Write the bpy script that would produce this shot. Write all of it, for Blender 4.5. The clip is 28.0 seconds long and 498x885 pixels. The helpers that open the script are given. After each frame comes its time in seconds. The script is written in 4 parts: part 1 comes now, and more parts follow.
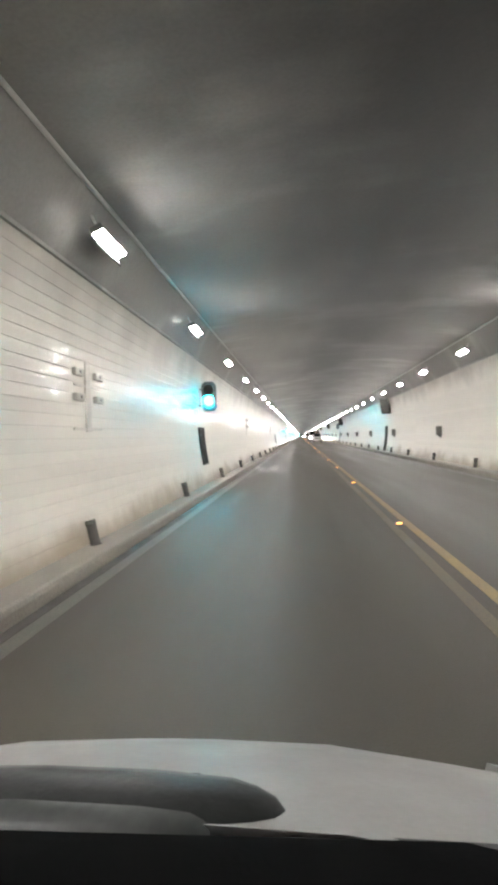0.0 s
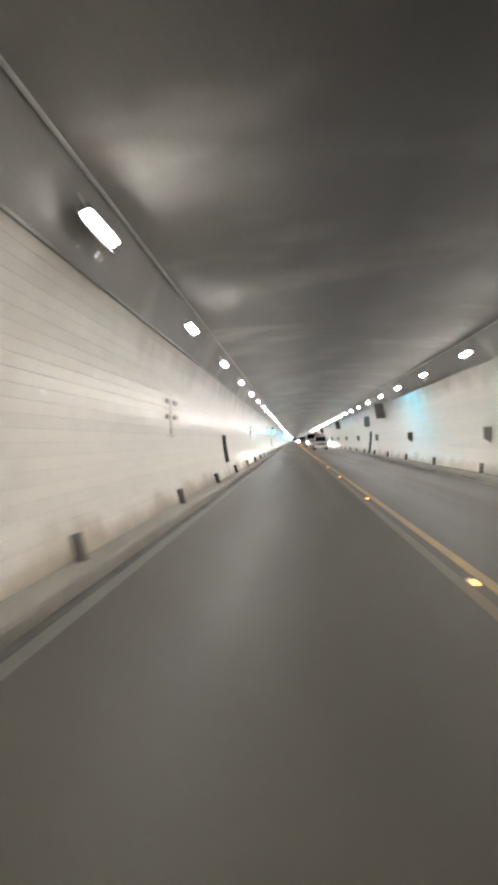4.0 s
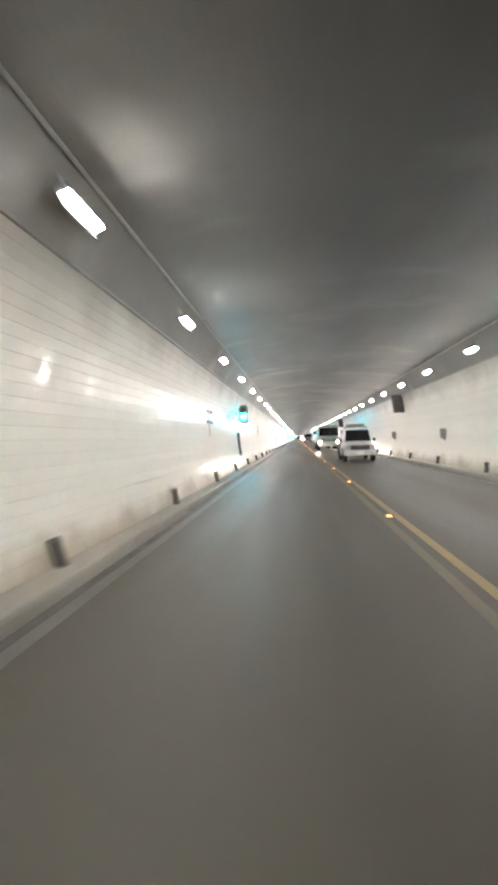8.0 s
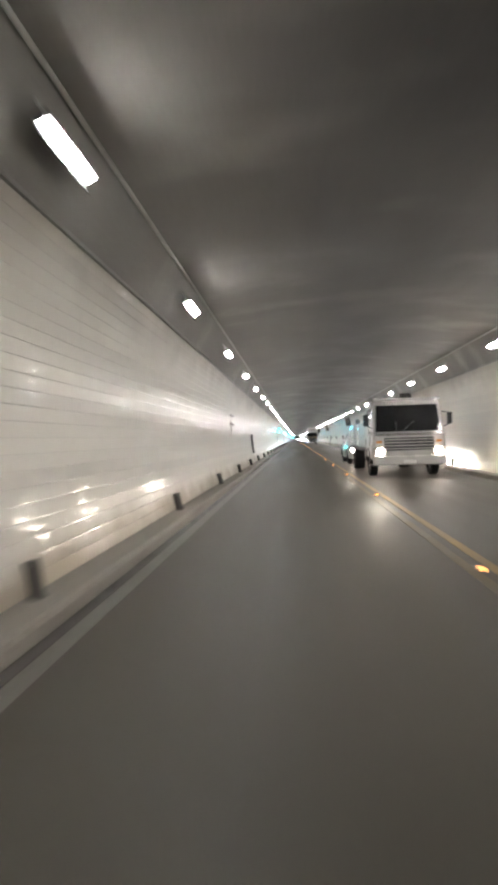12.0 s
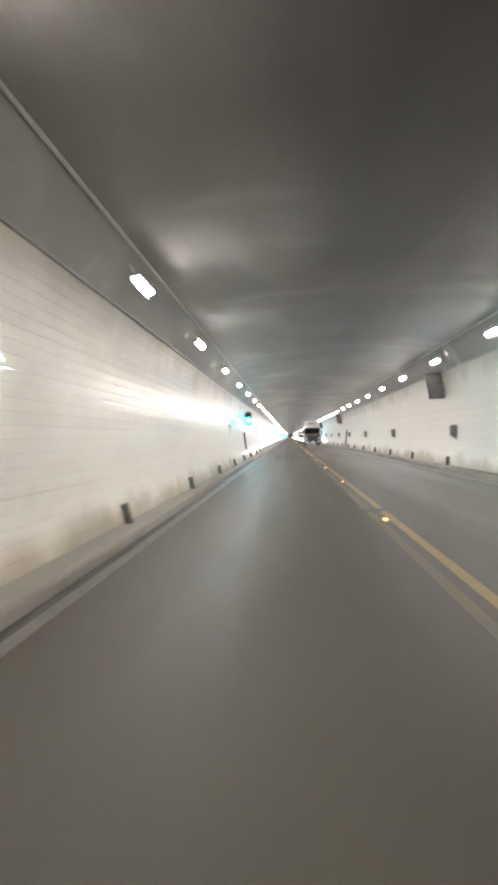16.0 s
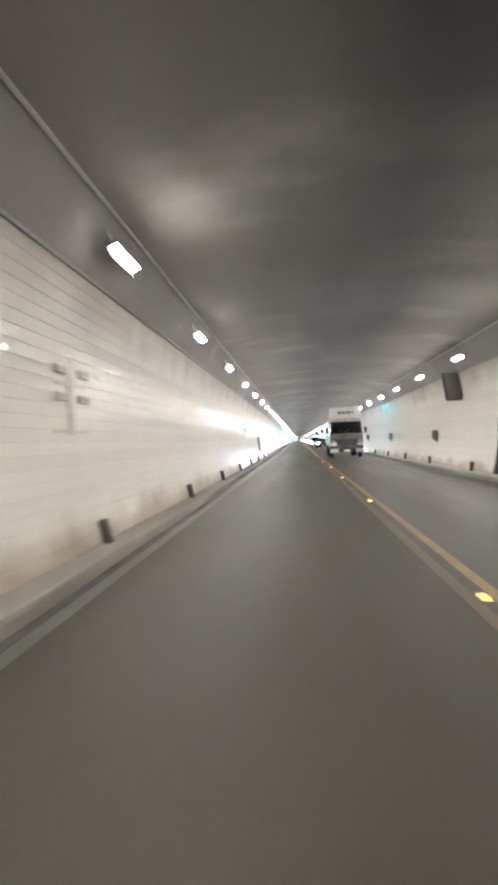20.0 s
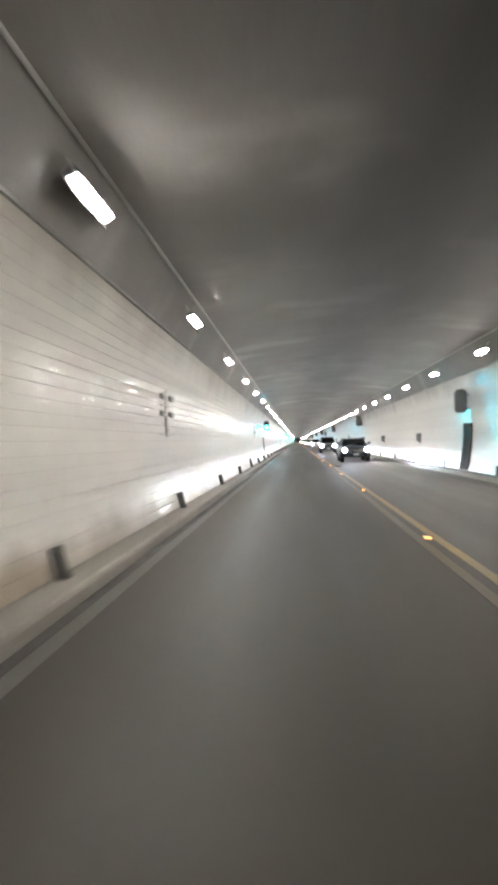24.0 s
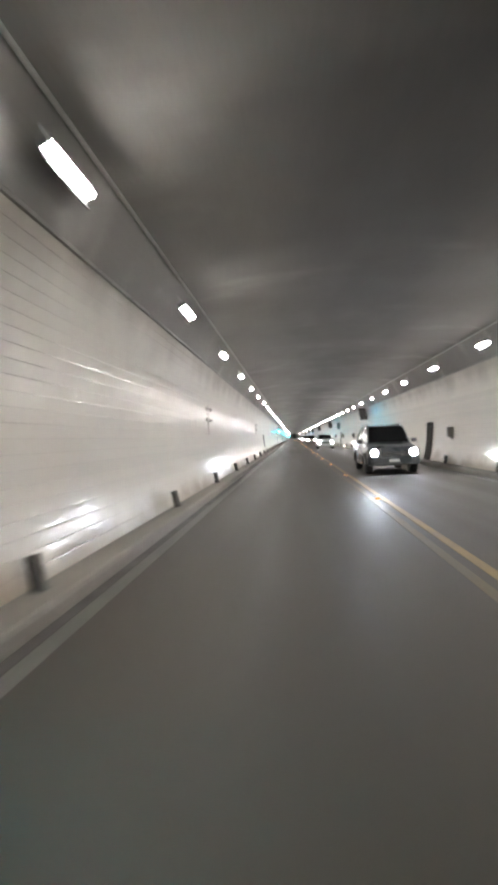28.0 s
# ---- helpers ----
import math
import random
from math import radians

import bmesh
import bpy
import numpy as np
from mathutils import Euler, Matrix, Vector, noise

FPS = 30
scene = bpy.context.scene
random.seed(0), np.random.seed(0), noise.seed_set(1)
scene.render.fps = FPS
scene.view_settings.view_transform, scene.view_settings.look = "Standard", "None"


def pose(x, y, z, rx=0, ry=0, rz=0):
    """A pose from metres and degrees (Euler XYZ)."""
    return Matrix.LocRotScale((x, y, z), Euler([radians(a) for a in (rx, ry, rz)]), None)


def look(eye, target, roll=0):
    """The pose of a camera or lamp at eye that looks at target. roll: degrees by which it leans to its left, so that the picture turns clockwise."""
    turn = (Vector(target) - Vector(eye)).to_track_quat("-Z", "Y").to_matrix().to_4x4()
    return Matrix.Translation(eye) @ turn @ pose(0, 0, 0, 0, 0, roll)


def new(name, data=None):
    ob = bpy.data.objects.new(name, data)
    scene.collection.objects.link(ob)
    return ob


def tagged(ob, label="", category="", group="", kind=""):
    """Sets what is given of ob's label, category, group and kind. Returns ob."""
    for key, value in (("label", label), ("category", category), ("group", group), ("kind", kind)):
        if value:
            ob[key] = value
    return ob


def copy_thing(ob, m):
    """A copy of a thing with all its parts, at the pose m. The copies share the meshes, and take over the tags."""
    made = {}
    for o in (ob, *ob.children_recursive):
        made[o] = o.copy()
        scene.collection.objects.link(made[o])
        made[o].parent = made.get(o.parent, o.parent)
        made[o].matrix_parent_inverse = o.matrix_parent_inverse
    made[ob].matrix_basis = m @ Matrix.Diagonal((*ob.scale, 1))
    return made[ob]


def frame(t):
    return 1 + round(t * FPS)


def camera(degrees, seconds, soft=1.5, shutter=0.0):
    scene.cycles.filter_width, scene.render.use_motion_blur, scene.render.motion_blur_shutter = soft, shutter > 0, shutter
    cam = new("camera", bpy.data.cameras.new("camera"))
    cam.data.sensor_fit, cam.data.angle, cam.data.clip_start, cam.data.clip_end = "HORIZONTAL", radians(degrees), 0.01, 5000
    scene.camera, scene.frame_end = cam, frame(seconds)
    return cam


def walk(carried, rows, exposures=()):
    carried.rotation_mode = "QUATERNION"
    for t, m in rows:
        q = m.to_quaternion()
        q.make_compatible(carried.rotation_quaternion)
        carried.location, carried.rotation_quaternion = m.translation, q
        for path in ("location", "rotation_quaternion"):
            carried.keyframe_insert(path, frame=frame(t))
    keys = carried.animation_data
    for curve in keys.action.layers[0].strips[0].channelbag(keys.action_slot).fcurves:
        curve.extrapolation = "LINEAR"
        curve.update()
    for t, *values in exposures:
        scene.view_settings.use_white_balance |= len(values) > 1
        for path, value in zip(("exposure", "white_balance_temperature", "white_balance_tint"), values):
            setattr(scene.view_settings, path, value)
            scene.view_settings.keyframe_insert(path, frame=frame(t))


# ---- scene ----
EXPOSURES = [(0, 1.46, 6500, 10), (0.5, 1.34, 6450, 10), (1, 1.22, 6300, 9), (1.5, 1.33, 6450, 10), (2, 1.40, 6500, 10), (3, 1.36, 6500, 10), (8, 1.54, 6500, 10), (10, 1.06, 6500, 10), (11, 0.59, 7000, 17), (11.5, 0.59, 6800, 14), (12, 0.87, 6500, 10), (12.5, 0.99, 6500, 10), (14.5, 1.29, 6500, 10), (16, 1.55, 6500, 10), (18, 1.29, 6500, 10),
             (19, 1.54, 6500, 10), (21, 1.37, 6500, 10), (24, 1.24, 6500, 10), (25, 0.84, 6500, 12), (26, 1.19, 6500, 10), (27, 0.96, 6500, 12), (28, 0.90, 6500, 12)]
LAMP_POWER = 150.0
SIGNAL_POWER = 150.0
BEAM_GLOW = 120.0
BEAM_POWER = 1500.0
# ---- camera ----
cam = camera(47.6, 28.0, soft=4.0, shutter=0.6)
# seconds, x, y, z, pitch, roll, yaw
PATH = [
    (0, 0.201, 0, 1.4, -0.463, 2.272, 5.258),
    (0.0333, 0.201, 0, 1.4, -0.463, 2.272, 5.258),
    (0.1, 0.191, 1.05, 1.4, -0.41, 2.25, 5.26),
    (0.5, 0.153, 5.2, 1.4, -0.215, 2.181, 5.268),
    (1, 0.106, 10.385, 1.4, -0.081, 2.091, 5.277),
    (1.5, 0.062, 15.46, 1.4, -0.167, 2.274, 5.256),
    (2, 0.018, 20.526, 1.4, -0.109, 2.457, 5.064),
    (2.5, -0.013, 25.742, 1.4, -0.316, 2.313, 4.924),
    (3, -0.044, 30.954, 1.4, -0.236, 2.169, 4.727),
    (3.5, -0.018, 36.085, 1.4, -0.018, 2.178, 4.564),
    (5.5, 0.09, 56.562, 1.4, -0.238, 2.322, 4.485),
    (6, 0.141, 61.598, 1.4, -0.104, 2.25, 4.535),
    (6.5, 0.142, 66.731, 1.4, -0.28, 2.22, 4.436),
    (7, 0.144, 71.871, 1.4, -0.054, 2.19, 4.623),
    (7.5, 0.123, 77.055, 1.4, 0.102, 2.141, 4.666),
    (8, 0.101, 82.247, 1.4, -0.257, 2.092, 4.851),
    (8.5, 0.09, 87.523, 1.4, -0.045, 2.297, 4.937),
    (9, 0.078, 92.808, 1.4, -0.233, 2.502, 5.079),
    (9.5, 0.016, 98.044, 1.4, -0.046, 2.41, 5.113),
    (10, -0.045, 103.289, 1.4, 0.083, 2.319, 5.089),
    (10.5, -0.046, 108.142, 1.4, -0.005, 2.585, 5.308),
    (11, -0.046, 113.005, 1.4, -0.092, 2.852, 5.328),
    (11.5, -0.14, 118.506, 1.4, -0.23, 2.305, 4.93),
    (12, -0.235, 124.016, 1.4, -0.282, 1.758, 4.674),
    (12.5, -0.258, 129.306, 1.4, -0.313, 1.695, 4.378),
    (14.5, -0.056, 150.357, 1.4, -0.312, 1.804, 3.774),
    (15, 0.018, 155.709, 1.4, -0.215, 1.899, 3.953),
    (15.5, 0.08, 160.964, 1.4, -0.157, 2.066, 4.009),
    (16, 0.142, 166.223, 1.4, -0.443, 2.233, 4.066),
    (16.5, 0.18, 171.57, 1.4, -0.071, 2.122, 4.305),
    (17, 0.219, 176.92, 1.4, -0.042, 2.01, 4.488),
    (17.5, 0.213, 182, 1.4, -0.287, 2.026, 4.595),
    (18, 0.207, 187.081, 1.4, -0.189, 2.042, 4.588),
    (18.5, 0.216, 192.569, 1.4, -0.162, 2.057, 4.663),
    (19, 0.225, 198.055, 1.4, -0.078, 2.072, 4.766),
    (19.5, 0.171, 203.21, 1.4, -0.304, 2.123, 4.887),
    (20, 0.118, 208.36, 1.4, -0.1, 2.175, 4.952),
    (20.5, 0.091, 213.806, 1.4, -0.333, 2.221, 5.029),
    (21, 0.065, 219.245, 1.4, -0.194, 2.266, 5.048),
    (21.5, 0.026, 224.538, 1.4, -0.222, 2.201, 4.958),
    (23.5, -0.13, 245.602, 1.4, -0.133, 1.94, 4.766),
    (24, -0.119, 250.785, 1.4, 0.004, 1.866, 4.777),
    (24.5, -0.142, 255.814, 1.4, -0.371, 1.996, 4.727),
    (25, -0.165, 260.826, 1.4, -0.287, 2.126, 4.591),
    (25.5, -0.157, 266.159, 1.4, -0.19, 2.021, 4.519),
    (26, -0.15, 271.473, 1.4, -0.15, 1.917, 4.533),
    (26.5, -0.118, 276.324, 1.4, -0.223, 1.979, 4.609),
    (27, -0.086, 281.154, 1.4, -0.182, 2.042, 4.684),
    (27.5, -0.118, 286.516, 1.4, -0.158, 2.089, 4.579),
    (28, -0.149, 291.856, 1.4, -0.364, 2.136, 4.389),
]
walk(cam, [(t, pose(x, y, z, 90 + p, r, w)) for t, x, y, z, p, r, w in PATH], EXPOSURES)

# ---- plan, in metres ----
MID = 1.70            # centre line of the bore
Y0, Y1 = -40.0, 800.0  # ends of the stretch of tunnel
STEP = 5.8            # spacing of lamps and guide posts
FIRST = 6.92          # a lamp stands here
WALL_TOP = 3.55
EAVE_Z, EAVE_X = 4.33, 3.76   # where the sloped haunch meets the flat arch of the ceiling
CROWN = 4.62


def half(z):
    """Half the width of the bore at height z."""
    foot = 4.4 - 0.07 * (1.9 - min(z, WALL_TOP)) ** 2
    if z <= WALL_TOP:
        return foot
    return foot + (EAVE_X - foot) * min((z - WALL_TOP) / (EAVE_Z - WALL_TOP), 1)


# ---- world: no daylight reaches the bore ----
world = bpy.data.worlds.new("world")
world.use_nodes = True
world.node_tree.nodes["Background"].inputs[0].default_value = (0.02, 0.02, 0.022, 1)
world.node_tree.nodes["Background"].inputs[1].default_value = 0.2
scene.world = world


# ---- materials ----
def material(name, base, rough=0.6, metal=0.0, vary=0.15, scale=3.0, grain=60.0, bump=0.15, coat=0.0, stretch=(1, 1, 1), rvary=0.1, per_object=0.0, dirt=0.0, glow=None, glow_power=0.0):
    """Base colour broken up at two scales, with varied gloss and a fine relief."""
    m = bpy.data.materials.new(name)
    m.use_nodes = True
    nt = m.node_tree
    n, l = nt.nodes, nt.links
    b = n["Principled BSDF"]
    b.inputs["Metallic"].default_value = metal
    b.inputs["Coat Weight"].default_value = coat
    b.inputs["Coat Roughness"].default_value = 0.08
    geo = n.new("ShaderNodeNewGeometry")
    mp = n.new("ShaderNodeMapping")
    mp.inputs["Scale"].default_value = stretch
    l.new(geo.outputs["Position"], mp.inputs["Vector"])
    big = n.new("ShaderNodeTexNoise")
    big.inputs["Scale"].default_value, big.inputs["Detail"].default_value = scale, 5
    fine = n.new("ShaderNodeTexNoise")
    fine.inputs["Scale"].default_value, fine.inputs["Detail"].default_value = grain, 3
    l.new(mp.outputs[0], big.inputs["Vector"])
    l.new(geo.outputs["Position"], fine.inputs["Vector"])
    mix = n.new("ShaderNodeMath")
    mix.operation = "MULTIPLY_ADD"
    l.new(fine.outputs[0], mix.inputs[0])
    mix.inputs[1].default_value = 0.5
    l.new(big.outputs[0], mix.inputs[2])
    ramp = n.new("ShaderNodeMapRange")
    ramp.inputs["From Min"].default_value, ramp.inputs["From Max"].default_value = 0.45, 1.05
    ramp.inputs["To Min"].default_value, ramp.inputs["To Max"].default_value = 1 - vary, 1 + vary
    l.new(mix.outputs[0], ramp.inputs["Value"])
    val = ramp.outputs[0]
    if per_object:
        info = n.new("ShaderNodeObjectInfo")
        r2 = n.new("ShaderNodeMapRange")
        r2.inputs["To Min"].default_value, r2.inputs["To Max"].default_value = 1 - per_object, 1 + per_object
        l.new(info.outputs["Random"], r2.inputs["Value"])
        mu = n.new("ShaderNodeMath")
        mu.operation = "MULTIPLY"
        l.new(val, mu.inputs[0])
        l.new(r2.outputs[0], mu.inputs[1])
        val = mu.outputs[0]
    col = n.new("ShaderNodeVectorMath")
    col.operation = "SCALE"
    col.inputs[0].default_value = base
    l.new(val, col.inputs["Scale"])
    l.new(col.outputs[0], b.inputs["Base Color"])
    rr = n.new("ShaderNodeMapRange")
    rr.inputs["From Min"].default_value, rr.inputs["From Max"].default_value = 0.3, 0.7
    rr.inputs["To Min"].default_value, rr.inputs["To Max"].default_value = max(rough - rvary, 0.02), min(rough + rvary, 1)
    l.new(big.outputs[0], rr.inputs["Value"])
    l.new(rr.outputs[0], b.inputs["Roughness"])
    if bump:
        bp = n.new("ShaderNodeBump")
        bp.inputs["Strength"].default_value, bp.inputs["Distance"].default_value = bump, 0.01
        l.new(mix.outputs[0], bp.inputs["Height"])
        l.new(bp.outputs[0], b.inputs["Normal"])
    if glow:
        b.inputs["Emission Color"].default_value = (*glow, 1)
        b.inputs["Emission Strength"].default_value = glow_power
    return m


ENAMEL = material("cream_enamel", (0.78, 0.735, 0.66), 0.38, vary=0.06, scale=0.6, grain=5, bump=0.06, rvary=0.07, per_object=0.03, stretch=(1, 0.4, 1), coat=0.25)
ENAMEL.node_tree.nodes["Principled BSDF"].inputs["Coat Roughness"].default_value = 0.075
ENAMEL.node_tree.nodes["Principled BSDF"].inputs["Specular IOR Level"].default_value = 0.25


def node(nt, kind, operation="", **values):
    """A node with its operation and the plain values of its numbered sockets (i0, i1, ...)."""
    q = nt.nodes.new(kind)
    if operation:
        q.operation = operation
    for k, v in values.items():
        q.inputs[int(k[1:])].default_value = v
    return q


def wavy(m, course, sway):
    """Sheets that buckle a little, each course by itself, so that mirrored lamps break up from board to board."""
    nt = m.node_tree
    l = nt.links
    geo = next(q for q in nt.nodes if q.type == "NEW_GEOMETRY")
    b = nt.nodes["Principled BSDF"]
    xyz = node(nt, "ShaderNodeSeparateXYZ")
    l.new(geo.outputs["Position"], xyz.inputs[0])
    row = node(nt, "ShaderNodeMath", "MULTIPLY_ADD", i1=1 / course, i2=-0.15 / course)
    l.new(xyz.outputs["Z"], row.inputs[0])
    flo = node(nt, "ShaderNodeMath", "FLOOR")
    l.new(row.outputs[0], flo.inputs[0])
    far = node(nt, "ShaderNodeMath", "MULTIPLY", i1=5.37)
    l.new(flo.outputs[0], far.inputs[0])
    cmb = node(nt, "ShaderNodeCombineXYZ")
    l.new(xyz.outputs["X"], cmb.inputs[0])
    l.new(xyz.outputs["Y"], cmb.inputs[1])
    l.new(far.outputs[0], cmb.inputs[2])
    tilt = []
    for scale, size in ((0.55, sway), (3.6, sway * 0.75)):
        nz = nt.nodes.new("ShaderNodeTexNoise")
        nz.inputs["Scale"].default_value, nz.inputs["Detail"].default_value = scale, 1.0
        l.new(cmb.outputs[0], nz.inputs["Vector"])
        sub = node(nt, "ShaderNodeVectorMath", "SUBTRACT", i1=(0.5, 0.5, 0.5))
        l.new(nz.outputs["Color"], sub.inputs[0])
        mul = node(nt, "ShaderNodeVectorMath", "MULTIPLY", i1=(0, size * 0.6, size))
        l.new(sub.outputs[0], mul.inputs[0])
        tilt.append(mul)
    both = node(nt, "ShaderNodeVectorMath", "ADD")
    l.new(tilt[0].outputs[0], both.inputs[0])
    l.new(tilt[1].outputs[0], both.inputs[1])
    bump = next(q for q in nt.nodes if q.type == "BUMP")
    out = node(nt, "ShaderNodeVectorMath", "ADD")
    l.new(bump.outputs[0], out.inputs[0])
    l.new(both.outputs[0], out.inputs[1])
    nrm = node(nt, "ShaderNodeVectorMath", "NORMALIZE")
    l.new(out.outputs[0], nrm.inputs[0])
    l.new(nrm.outputs[0], b.inputs["Normal"])
    l.new(nrm.outputs[0], b.inputs["Coat Normal"])


def grime_and_shade(m, clear, full, tint):
    """Grime, and shade painted as colour, on the boards with a ragged edge: none at the height clear, all of it at the
    height full.
    """
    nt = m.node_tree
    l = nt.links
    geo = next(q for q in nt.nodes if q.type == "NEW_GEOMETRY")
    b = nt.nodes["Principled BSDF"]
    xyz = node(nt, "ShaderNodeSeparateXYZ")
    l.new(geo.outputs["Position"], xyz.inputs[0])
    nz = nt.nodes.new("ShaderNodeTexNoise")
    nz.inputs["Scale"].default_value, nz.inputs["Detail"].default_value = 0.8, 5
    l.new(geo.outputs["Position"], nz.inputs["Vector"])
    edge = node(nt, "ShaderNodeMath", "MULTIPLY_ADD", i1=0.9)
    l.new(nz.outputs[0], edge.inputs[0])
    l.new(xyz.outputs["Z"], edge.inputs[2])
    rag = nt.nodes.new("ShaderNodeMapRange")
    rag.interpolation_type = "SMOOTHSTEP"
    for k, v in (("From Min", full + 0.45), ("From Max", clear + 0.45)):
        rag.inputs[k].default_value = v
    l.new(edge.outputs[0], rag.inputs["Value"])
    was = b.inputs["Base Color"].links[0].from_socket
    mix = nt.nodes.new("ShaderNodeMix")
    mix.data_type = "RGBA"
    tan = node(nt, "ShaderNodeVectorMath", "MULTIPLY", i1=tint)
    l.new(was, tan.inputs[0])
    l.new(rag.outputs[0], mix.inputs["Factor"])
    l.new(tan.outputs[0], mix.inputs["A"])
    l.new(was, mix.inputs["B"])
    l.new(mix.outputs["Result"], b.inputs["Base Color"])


grime_and_shade(ENAMEL, 0.62, 0.12, (0.52, 0.465, 0.39))  # thrown up from the road
grime_and_shade(ENAMEL, 2.75, 3.75, (0.52, 0.50, 0.48))  # shade along the top of the wall, put into the colour
wavy(ENAMEL, (WALL_TOP - 0.15) / 23, 0.066)
CONCRETE = material("banded_concrete", (0.280, 0.267, 0.250), 0.50, vary=0.18, scale=0.30, grain=22, bump=0.10, stretch=(1, 0.6, 1))


def banded(m, middle):
    """Darkens the crown of the ceiling, ragged-edged, paints in lamp smears; damp patches shine."""
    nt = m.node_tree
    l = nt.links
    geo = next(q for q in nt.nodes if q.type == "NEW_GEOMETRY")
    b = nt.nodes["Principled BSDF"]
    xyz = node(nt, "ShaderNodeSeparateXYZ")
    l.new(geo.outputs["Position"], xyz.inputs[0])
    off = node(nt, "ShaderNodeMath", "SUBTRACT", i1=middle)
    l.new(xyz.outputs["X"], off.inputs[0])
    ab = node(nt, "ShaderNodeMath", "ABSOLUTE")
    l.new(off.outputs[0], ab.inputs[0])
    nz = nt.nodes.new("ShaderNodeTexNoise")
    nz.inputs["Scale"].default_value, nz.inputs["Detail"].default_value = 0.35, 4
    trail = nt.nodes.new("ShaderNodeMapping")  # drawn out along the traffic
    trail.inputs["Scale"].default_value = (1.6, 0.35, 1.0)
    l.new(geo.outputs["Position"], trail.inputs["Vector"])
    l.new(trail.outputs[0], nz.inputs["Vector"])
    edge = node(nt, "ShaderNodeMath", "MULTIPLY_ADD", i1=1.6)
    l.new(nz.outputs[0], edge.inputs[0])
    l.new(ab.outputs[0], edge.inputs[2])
    crown_tone = nt.nodes.new("ShaderNodeMapRange")
    crown_tone.interpolation_type = "SMOOTHSTEP"
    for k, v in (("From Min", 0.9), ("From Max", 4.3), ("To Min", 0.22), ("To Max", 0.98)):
        crown_tone.inputs[k].default_value = v
    l.new(edge.outputs[0], crown_tone.inputs["Value"])
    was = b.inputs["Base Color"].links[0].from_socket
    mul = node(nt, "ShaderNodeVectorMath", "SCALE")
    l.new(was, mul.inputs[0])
    # smears of lamp light across the ceiling, put into the base colour
    smear_map = nt.nodes.new("ShaderNodeMapping")
    smear_map.inputs["Scale"].default_value = (0.33, 0.60, 0.33)
    l.new(geo.outputs["Position"], smear_map.inputs["Vector"])
    smear_noise = nt.nodes.new("ShaderNodeTexNoise")
    smear_noise.inputs["Scale"].default_value, smear_noise.inputs["Detail"].default_value = 1.0, 4
    l.new(smear_map.outputs[0], smear_noise.inputs["Vector"])
    smear = nt.nodes.new("ShaderNodeMapRange")
    smear.interpolation_type = "SMOOTHSTEP"
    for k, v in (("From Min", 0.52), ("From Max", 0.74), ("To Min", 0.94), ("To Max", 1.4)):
        smear.inputs[k].default_value = v
    l.new(smear_noise.outputs[0], smear.inputs["Value"])
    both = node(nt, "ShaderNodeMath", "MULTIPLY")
    l.new(crown_tone.outputs[0], both.inputs[0])
    l.new(smear.outputs[0], both.inputs[1])
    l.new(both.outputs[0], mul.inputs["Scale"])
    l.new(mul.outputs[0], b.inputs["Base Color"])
    mp = nt.nodes.new("ShaderNodeMapping")
    mp.inputs["Scale"].default_value = (0.45, 0.30, 0.45)
    l.new(geo.outputs["Position"], mp.inputs["Vector"])
    wet = nt.nodes.new("ShaderNodeTexNoise")
    wet.inputs["Scale"].default_value, wet.inputs["Detail"].default_value = 1.0, 3
    l.new(mp.outputs[0], wet.inputs["Vector"])
    rr = nt.nodes.new("ShaderNodeMapRange")
    for k, v in (("From Min", 0.38), ("From Max", 0.70), ("To Min", 0.66), ("To Max", 0.50)):
        rr.inputs[k].default_value = v
    l.new(wet.outputs[0], rr.inputs["Value"])
    l.new(rr.outputs[0], b.inputs["Roughness"])


banded(CONCRETE, MID)
CONCRETE.node_tree.nodes["Principled BSDF"].inputs["Specular IOR Level"].default_value = 0.12
# sheen at grazing angles stands in for haze on the far ceiling
CONCRETE.node_tree.nodes["Principled BSDF"].inputs["Sheen Weight"].default_value = 0.18
CONCRETE.node_tree.nodes["Principled BSDF"].inputs["Sheen Roughness"].default_value = 0.45
BACKING = material("dusty_joint", (0.58, 0.54, 0.48), 0.8)
ASPHALT = material("asphalt", (0.0425, 0.0372, 0.0262), 0.60, vary=0.30, scale=0.9, grain=70, bump=0.35, stretch=(1, 0.05, 1), rvary=0.08)
ASPHALT.node_tree.nodes["Principled BSDF"].inputs["Specular IOR Level"].default_value = 0.32
PAVING = material("walkway_concrete", (0.225, 0.205, 0.175), 0.7, vary=0.4, scale=0.8, grain=40, bump=0.3, stretch=(1, 0.3, 1))
GUTTER = material("gutter_dark", (0.038, 0.033, 0.026), 0.6, vary=0.3, scale=1.5)
WHITE_LINE = material("worn_white_paint", (0.090, 0.083, 0.071), 0.6, vary=0.65, scale=1.6, grain=50, bump=0.2)
YELLOW_LINE = material("worn_yellow_paint", (0.180, 0.118, 0.036), 0.60, vary=0.6, scale=1.1, grain=40, bump=0.2)
FAINT_LINE = material("faint_yellow_paint", (0.076, 0.054, 0.026), 0.60, vary=0.7, scale=0.9, grain=40, bump=0.2)
CONDUIT = material("galvanised_conduit", (0.46, 0.45, 0.43), 0.5, vary=0.2, scale=3)
STEEL = material("grey_steel", (0.16, 0.155, 0.15), 0.45, metal=0.4, vary=0.2)
DARK = material("dark_painted_metal", (0.055, 0.050, 0.045), 0.5, vary=0.25, scale=4)
CABINET = material("weathered_grey_metal", (0.21, 0.195, 0.175), 0.5, vary=0.3, scale=6)
